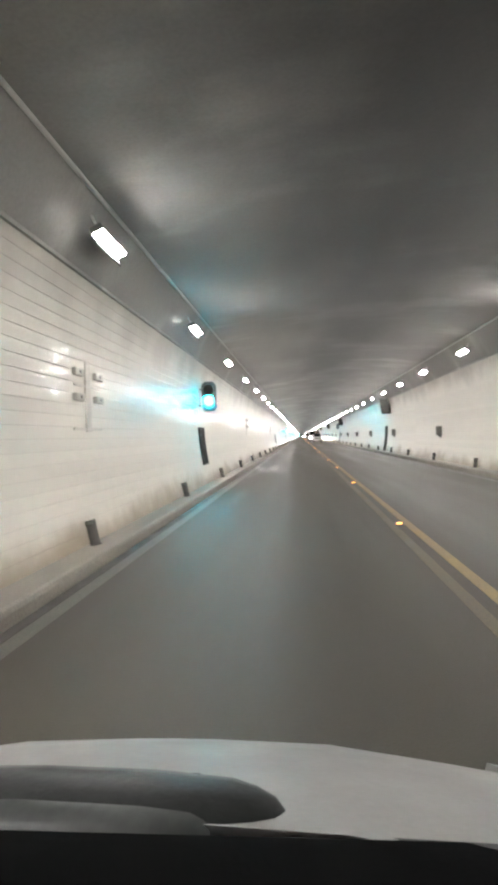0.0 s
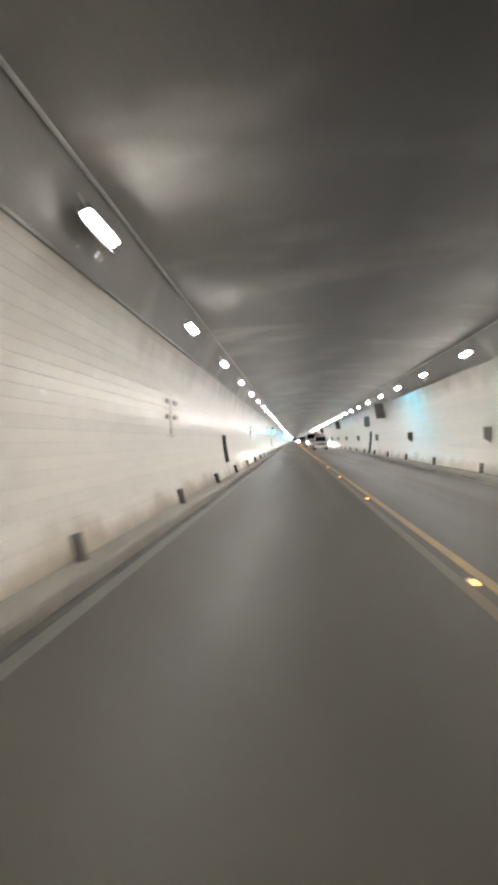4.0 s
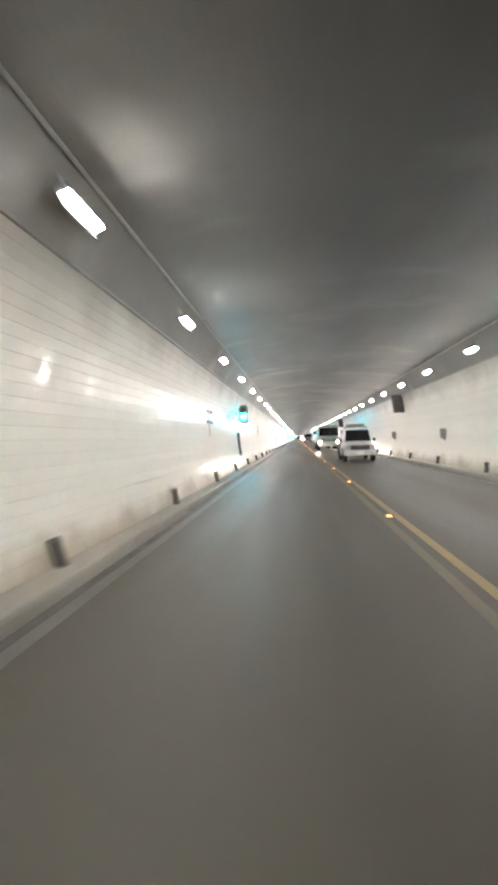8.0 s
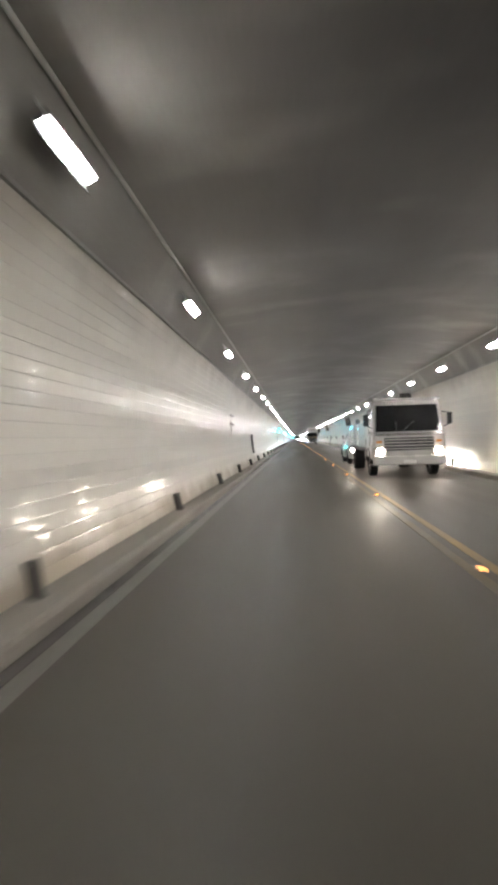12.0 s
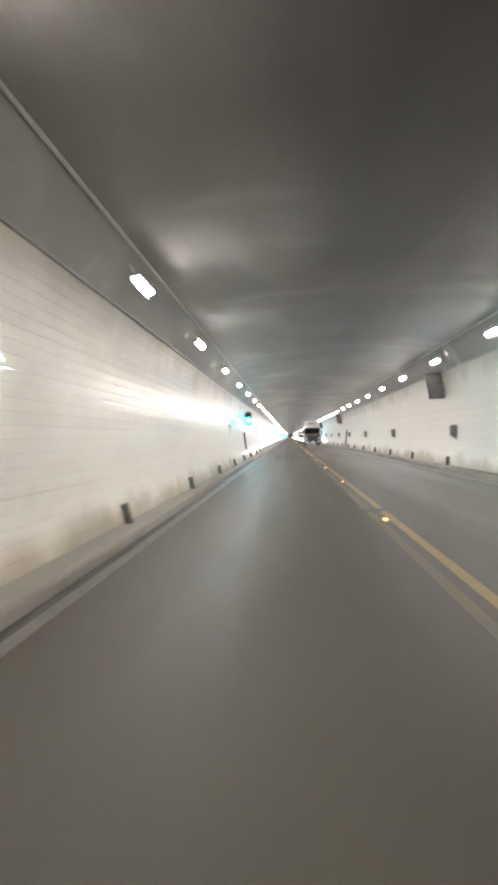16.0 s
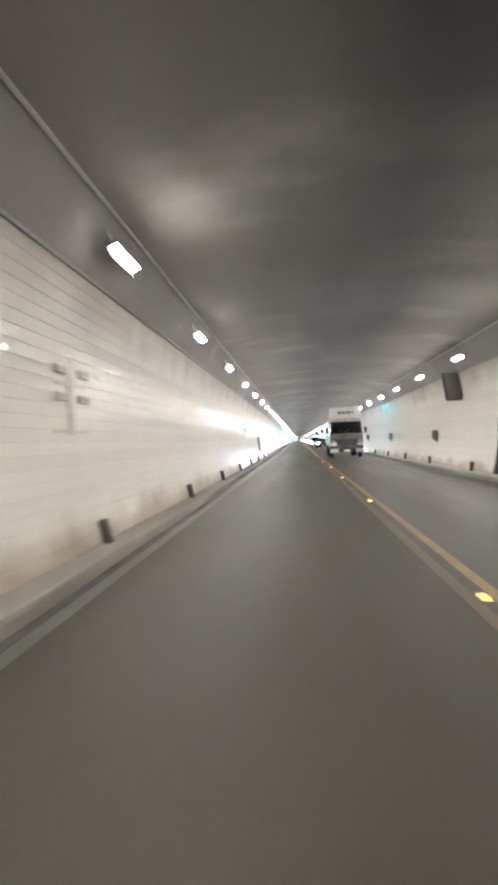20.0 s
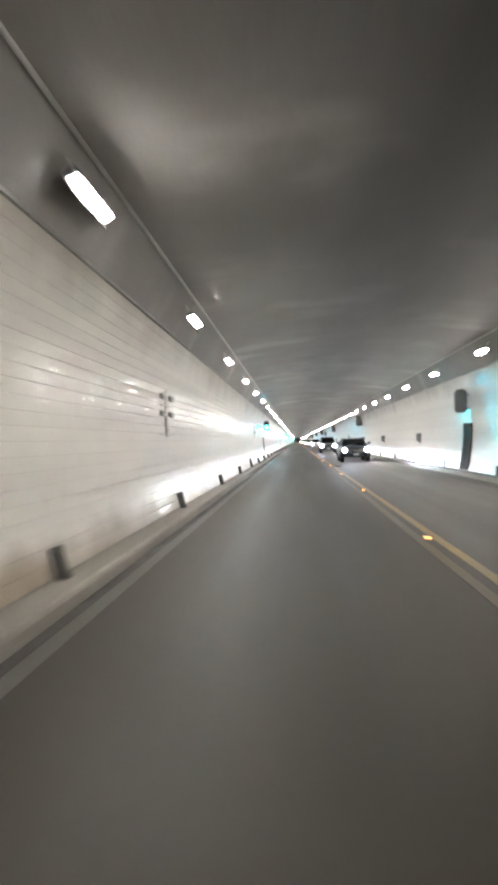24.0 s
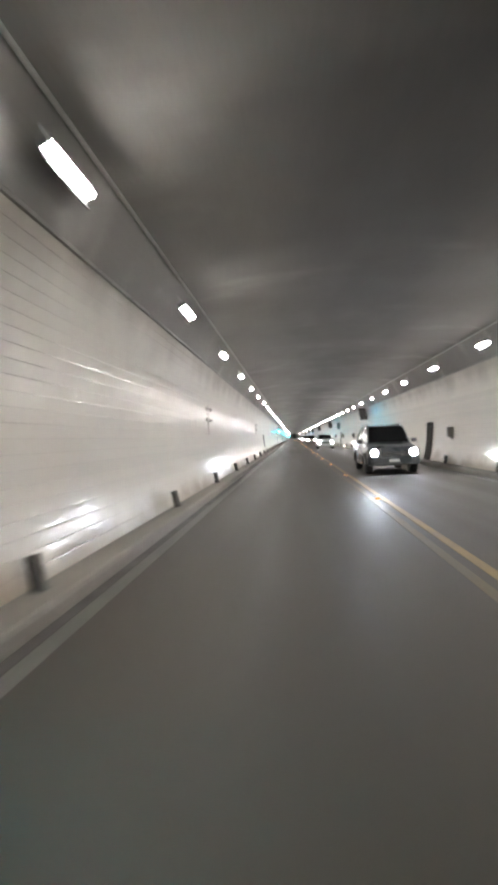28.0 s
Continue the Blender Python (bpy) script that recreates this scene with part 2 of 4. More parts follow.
SIGN_METAL = material("dull_brown_metal", (0.045, 0.041, 0.037), 0.75, vary=0.3, scale=4)
HATCH = material("matt_dark_hatch", (0.05, 0.046, 0.042), 0.85, vary=0.3, scale=5)
HATCH.node_tree.nodes["Principled BSDF"].inputs["Specular IOR Level"].default_value = 0.2
POST = material("dark_rubber_post", (0.085, 0.078, 0.07), 0.6, vary=0.25, scale=8)
HOUSING = material("lamp_housing", (0.11, 0.11, 0.105), 0.5)
LIP = material("matt_black_lip", (0.008, 0.008, 0.008), 0.9, vary=0.1, bump=0)
LIP.node_tree.nodes["Principled BSDF"].inputs["Specular IOR Level"].default_value = 0.1
LAMP = material("lamp_diffuser", (0.8, 0.8, 0.8), 0.4, bump=0, glow=(1.0, 0.97, 0.94), glow_power=LAMP_POWER)
GREEN = material("green_signal_lens", (0.05, 0.5, 0.5), 0.3, bump=0, glow=(0.0025, 0.50, 0.72), glow_power=SIGNAL_POWER)
SIGNAL_BODY = material("signal_housing", (0.13, 0.15, 0.15), 0.45, vary=0.25, scale=4)
CLIP = material("grey_clip", (0.50, 0.47, 0.42), 0.5, vary=0.2, scale=5)
FITTING = material("beige_painted_steel", (0.58, 0.54, 0.48), 0.35, vary=0.2, scale=5)
# no lamp: headlight shine returned by the reflector, set as emission
STUD = material("amber_reflector_glow", (0.8, 0.5, 0.2), 0.2, bump=0, glow=(1.0, 0.40, 0.09), glow_power=3.0)
RUBBER = material("tyre_rubber", (0.02, 0.02, 0.02), 0.8, vary=0.3, scale=10)


# ---- builders ----
def obj(name, bm, mat, parent=None, smooth=False):
    me = bpy.data.meshes.new(name)
    bm.normal_update()
    bm.to_mesh(me)
    bm.free()
    if smooth:
        me.shade_smooth()
    me.materials.append(mat)
    ob = new(name, me)
    if parent:
        ob.parent = parent
    return ob


def part(name, bm, mat, parent, label="", smooth=False):
    ob = obj(name, bm, mat, parent, smooth)
    if label:
        tagged(ob, label)
    return ob


def box(x0, x1, y0, y1, z0, z1, bevel=0.0, bm=None):
    bm = bm or bmesh.new()
    vs = [bm.verts.new((x, y, z)) for x in (x0, x1) for y in (y0, y1) for z in (z0, z1)]
    fs = [bm.faces.new([vs[i] for i in q]) for q in ((0, 1, 3, 2), (4, 6, 7, 5), (0, 4, 5, 1), (2, 3, 7, 6), (0, 2, 6, 4), (1, 5, 7, 3))]
    if bevel:
        es = {e for f in fs for e in f.edges}
        bmesh.ops.bevel(bm, geom=list(es), offset=bevel, segments=2, affect="EDGES", profile=0.5)
    return bm


def prism(points, y0, y1, bm=None, axis="y"):
    """A closed outline (x, z) drawn out along y, or (y, z) along x."""
    bm = bm or bmesh.new()
    put = (lambda a, c, d: (a, d, c)) if axis == "y" else (lambda a, c, d: (d, a, c))
    lo = [bm.verts.new(put(a, c, y0)) for a, c in points]
    hi = [bm.verts.new(put(a, c, y1)) for a, c in points]
    k = len(points)
    bm.faces.new(lo)
    bm.faces.new(hi[::-1])
    for i in range(k):
        bm.faces.new((lo[i], hi[i], hi[(i + 1) % k], lo[(i + 1) % k]))
    bmesh.ops.recalc_face_normals(bm, faces=bm.faces[:])
    return bm


def soft(bm, angle=25):
    """Smooth faces, with sharp edges kept where the form turns by more than the angle."""
    bm.normal_update()
    for fc in bm.faces:
        fc.smooth = True
    for e in bm.edges:
        e.smooth = len(e.link_faces) == 2 and e.calc_face_angle() < radians(angle)
    return bm


def rod(a, b, r, r2=None, seg=12, bm=None):
    bm = bm or bmesh.new()
    a, b = Vector(a), Vector(b)
    d = b - a
    m = Matrix.Translation((a + b) / 2) @ d.to_track_quat("Z", "Y").to_matrix().to_4x4()
    bmesh.ops.create_cone(bm, cap_ends=True, segments=seg, radius1=r, radius2=r if r2 is None else r2, depth=d.length, matrix=m)
    return bm


def thing(name, label, category, at, group="", kind=""):
    ob = new(name)
    ob.empty_display_size = 0.2
    ob.location = at
    return tagged(ob, label, category, group, kind)


# ---- the bore: road, kerbs, ceiling ----
road = tagged(obj("road", box(-2.2, 5.6, Y0, Y1, -0.25, 0.0), ASPHALT), "worn dark grey asphalt carriageway with two lanes", "road", kind="structure")
for side, name in ((-1, "pavement_left"), (1, "pavement_right")):
    a, b = (MID + side * 3.80, MID + side * 4.45)
    s = side
    pv = prism([(a, -0.2), (a, 0.02), (a + s * 0.012, 0.10), (a + s * 0.03, 0.135), (a + s * 0.06, 0.15), (b, 0.15), (b, -0.2)], Y0, Y1)
    tagged(obj(name, pv, PAVING), "narrow raised grey concrete walkway behind a kerb", "walkway", kind="structure")
    # dark strip: the gutter plus the shaded kerb face, put into the colour
    gx = sorted((a - s * 0.003, a - s * 0.11))
    tagged(obj("gutter", box(gx[0], gx[1], Y0, Y1, -0.02, 0.004), GUTTER), "dark dirty gutter along the kerb, with painted kerb shade", "gutter", kind="structure")
    wx = MID + s * 3.60
    tagged(obj("edge_line", box(wx - 0.075, wx + 0.075, Y0, Y1, -0.02, 0.004), WHITE_LINE), "worn white edge line on asphalt", "road marking", kind="structure")
for x in (1.515, 1.765):
    tagged(obj("centre_line", box(x - 0.06, x + 0.06, Y0, Y1, -0.02, 0.004), YELLOW_LINE if x > 1.6 else FAINT_LINE), "worn yellow centre line on asphalt" if x > 1.6 else "faint worn yellow centre line on asphalt", "road marking", kind="structure")

inner = [(half(WALL_TOP) + 0.02, WALL_TOP)] + [(half(WALL_TOP + (EAVE_Z - WALL_TOP) * k / 4) + 0.012 * math.sin(math.pi * k / 4), WALL_TOP + (EAVE_Z - WALL_TOP) * k / 4) for k in (1, 2, 3, 4)]
inner += [(EAVE_X * u, EAVE_Z + (CROWN - EAVE_Z) * (1 - u * u)) for u in [1 - k / 12 for k in range(1, 13)]]
inner += [(-x, z) for x, z in inner[-2::-1]]
inner = [(MID + x, z) for x, z in inner]
outer = [(MID + (x - MID) * 1.08, z + 0.35) for x, z in inner]
tagged(obj("ceiling", soft(prism(inner + outer[::-1], Y0, Y1), 20), CONCRETE), "banded dark grey low-arched concrete ceiling over the road", "ceiling", kind="structure")
for y, name in ((Y0 - 0.3, "wall_south"), (Y1, "wall_north")):
    tagged(obj(name, box(MID - 5.2, MID + 5.2, y, y + 0.3, -0.3, 7), CONCRETE), "plain dark concrete closing the bore", "wall", kind="structure")

# ---- lamps ----
def lamp_at(side):
    x, z = MID + side * 3.80, 3.93
    t = thing("tunnel_lamp", "long bright white lamp fixed under the eave of the ceiling", "lamp", (x, FIRST, z), "lamps along the ceiling")
    bm = box(-0.08, 0.08, -0.45, 0.45, 0.0, 0.055, 0.02)
    for q in ((-0.08, -0.065, -0.45, 0.45), (0.065, 0.08, -0.45, 0.45), (-0.065, 0.065, -0.45, -0.435), (-0.065, 0.065, 0.435, 0.45)):
        box(*q, -0.035, 0.03, bm=bm)
    # a deeper lip, added on the wall's side, keeps the glare off the wall
    part("housing", bm, HOUSING, t)
    part("light_block_lip", box(*sorted((side * 0.067, side * 0.08)), -0.45, 0.45, -0.15, -0.036), LIP, t, "matt black lip added to block light")
    part("diffuser", box(-0.064, 0.064, -0.434, 0.434, -0.056, 0.004, 0.01), LAMP, t, "glowing white diffuser")
    for y in (-0.34, 0.34):
        part("bracket", box(-0.012, 0.012, y - 0.02, y + 0.02, 0.05, 0.23), CONDUIT, t)
    t.rotation_euler = (0, radians(24 * side), 0)
    return t


for side in (-1, 1):
    t = lamp_at(side)
    for k in range(int((Y0 - FIRST) / STEP) + 1, int((Y1 - FIRST) / STEP)):
        if k:
            m = t.matrix_basis.copy()
            m.translation.y = FIRST + k * STEP + (0.28 if side > 0 else 0)
            copy_thing(t, m)

# ---- panelled walls ----
COUNT = 23
COURSE = (WALL_TOP - 0.15) / COUNT
SPAN = 34.8
for side, name in ((-1, "wall_left"), (1, "wall_right")):
    zs = [0.15 - 0.3] + [0.15 + COURSE * i for i in range(0, COUNT + 1)]
    ins = [(MID + side * (half(max(z, 0.15)) + 0.02), z) for z in zs]
    outs = [(MID + side * (half(max(z, 0.15)) + 0.40), z) for z in zs]
    wall = tagged(obj(name, prism(ins + outs[::-1], Y0, Y1), BACKING), "wall lined with glossy cream horizontal panels", "wall", kind="structure")
    for i in range(COUNT):
        z0, z1 = 0.15 + COURSE * i + 0.0017, 0.15 + COURSE * (i + 1) - 0.0017
        f = lambda z, d: (MID + side * (half(z) + d), z)
        # each board bulges a little, the low ones that take the knocks most
        dish = 0.0013 if i < 6 else 0.0009
        zc = (z0 + z1) / 2
        xc = f(zc, 0)[0]
        bow = [f(z0 + (z1 - z0) * u, dish * (2 * u - 1) ** 2) for u in (0, 0.08, 0.3, 0.5, 0.7, 0.92, 1)]
        pts = [f(z0, 0.018), f(z0, 0.008)] + bow + [f(z1, 0.008), f(z1, 0.018)]
        local = [(x - xc, z - zc) for x, z in pts]
        data = None
        for k in range(int((420 - Y0) / SPAN)):
            if data is None:
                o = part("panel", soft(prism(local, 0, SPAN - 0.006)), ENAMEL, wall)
                data = o.data
            else:
                o = new("panel", data)
                o.parent = wall
            o.location = (xc, Y0 + k * SPAN, zc)
            o.rotation_euler.y = radians(random.uniform(-0.35, 0.35) * (1 if i < 6 else 0.6))
        end = Y0 + int((420 - Y0) / SPAN) * SPAN
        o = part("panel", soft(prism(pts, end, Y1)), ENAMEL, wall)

# ---- guide posts, cabinets, studs ----
def side_x(side, z, inset):
    return MID + side * (half(z) - inset)


post = thing("guide_post", "short dark rubber guide post on the walkway", "guide post", (0, 0, 0), "guide posts along the kerbs")
part("stem", soft(rod((0, 0, 0.0), (-0.012, 0, 0.26), 0.064, 0.062)), POST, post)
part("cap", soft(rod((-0.012, 0, 0.255), (-0.015, 0, 0.315), 0.068, 0.064)), POST, post)
part("foot", soft(rod((0, 0, 0), (0, 0, 0.02), 0.085, 0.072)), POST, post)
part("reflector", box(-0.035, 0.035, -0.071, -0.058, 0.265, 0.30), STEEL, post, "small dull reflector strip")
spots = [(s, FIRST + STEP * k) for s in (-1, 1) for k in range(int((Y0 - FIRST) / STEP) + 1, int((Y1 - FIRST) / STEP))]
for i, (s, y) in enumerate(spots):
    m = pose(side_x(s, 0.16, 0.10), y + (-0.22 if s < 0 else 0.28) + random.uniform(-0.12, 0.12), 0.146, random.uniform(-2, 2), s * 9 + random.uniform(-3, 3))
    if i == 0:
        post.matrix_basis = m
    else:
        copy_thing(post, m)

cab = thing("wall_cabinet", "small weathered grey metal cabinet on the panelled wall", "cabinet", (side_x(1, 1.4, 0.0), FIRST + STEP, 1.38), "cabinets along the wall")
part("body", box(-0.23, 0.0, -0.07, 0.07, -0.18, 0.20, 0.012), CABINET, cab)
part("door", box(-0.215, -0.03, -0.083, -0.068, -0.16, 0.18, 0.006), CABINET, cab)
part("handle", box(-0.20, -0.18, -0.098, -0.080, -0.02, 0.05, 0.004), STEEL, cab, "small steel handle")
part("bracket", prism([(-0.18, -0.18), (0.0, -0.18), (0.0, -0.30), (-0.06, -0.28)], -0.03, 0.03), CABINET, cab)
for k in range(-4, 66):
    if k:
        m = cab.matrix_basis.copy()
        m.translation.y = FIRST + STEP + k * 2 * STEP
        copy_thing(cab, m)

# reflector studs whose returned headlight shine is put in as glow
stud = thing("road_stud", "amber reflector stud between the yellow lines, returned light as glow", "road stud", (1.64, 1.216, 0.0), "studs along the centre line")
part("base", prism([(-0.055, 0.0), (0.055, 0.0), (0.045, 0.018), (-0.045, 0.018)], -0.05, 0.05), STEEL, stud)
part("lens", prism([(-0.045, 0.004), (0.045, 0.004), (0.038, 0.024), (-0.038, 0.024)], -0.056, -0.046), STUD, stud, "amber reflector lens with returned light as glow")
for k in range(-5, 105):
    if k:
        copy_thing(stud, pose(1.64 + random.uniform(-0.02, 0.02), 1.216 + 7.575 * k, 0))

# ---- tar patches over the centre lines ----
for y, turn in ((37.2, 8), (72.0, -12), (176.6, 10), (124.3, 5), (232.5, -7)):
    bm = prism([(-0.30, -0.01), (0.30, -0.01), (0.29, 0.007), (-0.29, 0.007)], -0.17, 0.17)
    for v in bm.verts:
        v.co.x += random.uniform(-0.04, 0.04)
        v.co.y += random.uniform(-0.05, 0.05)
    patch = tagged(obj("tar_patch", bm, GUTTER), "dark tar patch over the worn centre lines", "road patch", kind="structure")
    patch.matrix_basis = pose(1.62, y, 0, 0, 0, turn)

# ---- conduits under the ceiling ----
for side in (-1, 1):
    z = EAVE_Z - 0.03
    x = MID + side * (half(z) - 0.03)
    c = tagged(obj("conduit", soft(rod((x, Y0 + 0.2, z), (x, Y1 - 0.2, z), 0.026, seg=8)), CONDUIT), "thin grey cable conduit along the ceiling", "conduit")
    x2, z2 = MID + side * (half(WALL_TOP) - 0.015), WALL_TOP + 0.02
    tagged(obj("trim", box(x2 - 0.02, x2 + 0.02, Y0, Y1, z2 - 0.025, z2 + 0.025), CONCRETE), "thin grey strip capping the wall panels", "trim", kind="structure")


def loft_tube(points, r):
    """A thin bent strip through points, flat on its top."""
    bm = bmesh.new()
    rows = []
    for i, p in enumerate(points):
        k = 1.0 if i < len(points) - 1 else 0.4
        rows.append([bm.verts.new((p[0] + a * r * k, p[1], p[2] + c * r * 0.6 * k)) for a, c in ((-1, -0.4), (-0.6, -1), (0.6, -1), (1, -0.4), (1, 0.4), (0.6, 1), (-0.6, 1), (-1, 0.4))])
    for a, c in zip(rows, rows[1:]):
        for j in range(8):
            bm.faces.new((a[j], a[(j + 1) % 8], c[(j + 1) % 8], c[j]))
    bm.faces.new(rows[0][::-1])
    bm.faces.new(rows[-1])
    bmesh.ops.recalc_face_normals(bm, faces=bm.faces[:])
    return soft(bm, 50)


# ---- signals and plates on the walls ----
def hatch(side, y, z0, z1, wide):
    """A dark service hatch that follows the curve of the wall."""
    t = thing("service_hatch", "dark metal service hatch set on the panelled wall", "hatch", (0, y, 0), "hatches along the walls")

    def sheet(a, b, inner, outer):
        zs = [a + (b - a) * i / 8 for i in range(9)]
        return [(side_x(side, z, inner), z) for z in zs] + [(side_x(side, z, outer), z) for z in zs[::-1]]

    h = wide / 2
    leaf = part("door", soft(prism(sheet(z0 + 0.045, z1 - 0.045, 0.022, -0.004), -h + 0.045, h - 0.045)), HATCH, t)
    for a, b in ((-h, -h + 0.04), (h - 0.04, h)):
        part("frame", soft(prism(sheet(z0, z1, 0.034, -0.004), a, b)), HATCH, t)
    for a, b in ((z0, z0 + 0.04), (z1 - 0.04, z1)):
        part("frame", soft(prism(sheet(a, b, 0.034, -0.004), -h + 0.041, h - 0.041)), HATCH, t)
    zm = (z0 + z1) / 2
    part("handle", soft(prism(sheet(zm - 0.07, zm + 0.07, 0.055, 0.021), h - 0.13, h - 0.10)), STEEL, leaf, "small steel handle")
    for zz in (z0 + 0.2, z1 - 0.2):
        part("hinge", soft(prism(sheet(zz - 0.05, zz + 0.05, 0.045, 0.02), -h + 0.03, -h + 0.06)), STEEL, leaf)
    return t


def signal(side, y, toward):
    """A two-lens signal head on an arm; toward -1 shows its lens to traffic coming along +y."""
    z = 2.22
    x = side_x(side, 2.6, 0.30)
    t = thing("traffic_signal", "dark grey wall signal with a lit green lens" if toward < 0 else "dark grey wall signal seen from its back", "traffic signal", (x, y, z), "signals along the walls")
    out = [(-0.13, 0.0), (0.13, 0.0), (0.205, 0.09), (0.205, 0.72), (0.12, 0.83), (-0.12, 0.83), (-0.205, 0.72), (-0.205, 0.09)]
    bm = prism(out, -0.09, 0.09)
    bmesh.ops.bevel(bm, geom=bm.edges[:], offset=0.012, segments=2, affect="EDGES")
    part("body", bm, SIGNAL_BODY, t)
    f = toward
    for zz, lit in ((0.28, True), (0.60, False)):
        a, b = (0, f * 0.088, zz), (0, f * 0.105, zz)
        dome = rod(a, b, 0.145, 0.142, seg=24)
        bmesh.ops.create_uvsphere(dome, u_segments=24, v_segments=12, radius=0.138, matrix=Matrix.Translation((0, f * 0.10, zz)) @ Matrix.Diagonal((1, 0.45, 1, 1)))
        part("lens", soft(dome, 60), GREEN if lit else DARK, t, "glowing green lens" if lit else "unlit dark lens")
        hood = bmesh.new()
        n, r, d = 14, 0.152, 0.15
        ring = []
        for rr in (r, r + 0.006):
            for yy in (0.085, 0.085 + d):
                ring.append([hood.verts.new((rr * math.cos(q), f * yy, zz + rr * math.sin(q))) for q in [radians(-20 + 220 * i / n) for i in range(n + 1)]])
        for p, q in ((0, 1), (1, 3), (3, 2), (2, 0)):
            for i in range(n):
                hood.faces.new((ring[p][i], ring[q][i], ring[q][i + 1], ring[p][i + 1]))
        bmesh.ops.recalc_face_normals(hood, faces=hood.faces[:])
        part("visor", hood, SIGNAL_BODY, t)
    for zz in (0.15, 0.62):
        wall_x = side_x(side, z + zz, -0.005) - x
        a = sorted((side * 0.19, wall_x))
        part("arm", box(a[0], a[1], -0.03, 0.03, zz - 0.02, zz + 0.02), STEEL, t)
    return t


for k in range(-1, 9):
    y = 16.0 + 92.85 * k
    if Y0 + 5 < y < Y1 - 5:
        signal(-1, y, -1)
        hatch(-1, y + 0.27, 0.68, 1.76, 0.86)
    y = 63.05 + 92.8 * k
    if Y0 + 5 < y < Y1 - 5:
        hatch(-1, y, 0.65, 1.70, 0.86)
    y = 85.9 + 92.8 * k
    if Y0 + 5 < y < Y1 - 5:
        signal(1, y, 1)
        hatch(1, y + 0.3, 0.17, 1.85, 1.0)
    y = 39.6 + 92.8 * k
    if Y0 + 5 < y < Y1 - 5:
        hatch(1, y, 0.17, 1.85, 1.0)


# ---- brackets with four clips on the panels ----
def bracket(y):
    z = 2.05
    x = side_x(-1, z, 0.0)
    t = thing("wall_bracket", "beige steel bracket with four clips on the panelled wall", "bracket", (x, y, z), "brackets along the wall")
    part("strip", box(-0.004, 0.03, -0.09, 0.09, -0.48, 0.48, 0.006), FITTING, t)
    for s in (-1, 1):
        for zz in (0.30, -0.03):
            c = part("clip", box(0.0, 0.07, s * 0.36 - 0.14, s * 0.36 + 0.14, zz - 0.05, zz + 0.05, 0.012), CLIP, t, "grey clip")
            part("bolt", soft(rod((0.07, s * 0.36, zz), (0.082, s * 0.36, zz), 0.018, seg=8)), STEEL, c)
        part("rail", box(0.0, 0.02, *sorted((s * 0.09, s * 0.50)), -0.46, -0.43), FITTING, t)
        part("rail", box(0.0, 0.02, *sorted((s * 0.09, s * 0.45)), 0.12, 0.15), FITTING, t)
    return t


for y in (7.5, 30.3, 53.6, 76.9, 100.3, 122.6, 145.8, 169.1, 193.2, 215.2, 238.5, 261.9, 285.8, 309.0, 331.6, 354.8, 378.0, 401.2):
    bracket(y)

# one guide post has a torn strip hanging from it
strip = thing("torn_strip", "dark torn rubber strip hanging off a guide post", "strip", (-2.44, 279.20, 0.45))
part("strip", loft_tube([(0.0, 0.10, -0.05), (0.0, 0.02, 0.08), (0.0, -0.25, 0.17), (0.0, -0.55, 0.19), (0.02, -0.95, 0.16), (0.05, -1.5, 0.08)], 0.035), POST, strip)


fallen = thing("fallen_strip", "dark torn rubber strip lying on the centre line", "strip", (1.72, 280.2, -0.002))
part("strip", loft_tube([(-0.35, 0.22, 0.03), (-0.15, 0.05, 0.02), (0.05, 0.0, 0.018), (0.25, -0.05, 0.02), (0.42, -0.02, 0.05)], 0.03), POST, fallen)


# ---- sign boxes high on the wall ----
def sign_box(y):
    z = 2.64
    x = side_x(1, z, -0.10)
    t = thing("sign_box", "dark tapered sign box seen from its back", "sign box", (x, y, z), "sign boxes along the wall")
    bm = prism([(-0.62, 0.0), (-0.12, 0.0), (-0.02, 0.94), (-0.76, 0.94)], -0.10, 0.10)
    bmesh.ops.bevel(bm, geom=bm.edges[:], offset=0.015, segments=2, affect="EDGES")
    part("body", bm, SIGN_METAL, t)
    part("rim", prism([(-0.66, -0.03), (-0.10, -0.03), (0.0, 0.97), (-0.80, 0.97)], 0.085, 0.125), SIGN_METAL, t)
    for zz in (0.2, 0.75):
        part("arm", box(-0.16, side_x(1, z + zz, -0.006) - x, -0.03, 0.03, zz - 0.025, zz + 0.025), STEEL, t)
    part("cable", rod((-0.2, 0.0, 0.93), (side_x(1, 3.75, 0.01) - x, 0.0, 1.07), 0.015, seg=8), STEEL, t)
    return t


for y in (-3.7, 37.3, 78.8, 114.0, 154.5, 188.0, 229.2, 264.5, 303.8, 339.0, 379.5, 414.5, 455.0, 490.0, 531.0):
    sign_box(y)


# ---- vehicles ----
def paint(name, rgb, rough=0.28):
    return material(name, rgb, rough, vary=0.06, scale=1.5, grain=20, bump=0.02, coat=0.6, rvary=0.05)


WHITE_PAINT = paint("white_vehicle_paint", (0.46, 0.45, 0.43))
DARK_PAINT = paint("dark_blue_vehicle_paint", (0.025, 0.03, 0.04))
GREY_PAINT = paint("grey_vehicle_paint", (0.07, 0.075, 0.08))
SILVER = material("silver_vehicle_paint", (0.20, 0.194, 0.188), 0.5, vary=0.10, scale=5, grain=60, bump=0.06, metal=0.3)
GLASS = material("tinted_glass", (0.012, 0.013, 0.014), 0.06, vary=0.1, bump=0, rvary=0.02)
CHROME = material("chrome", (0.5, 0.5, 0.5), 0.18, metal=1.0, bump=0)
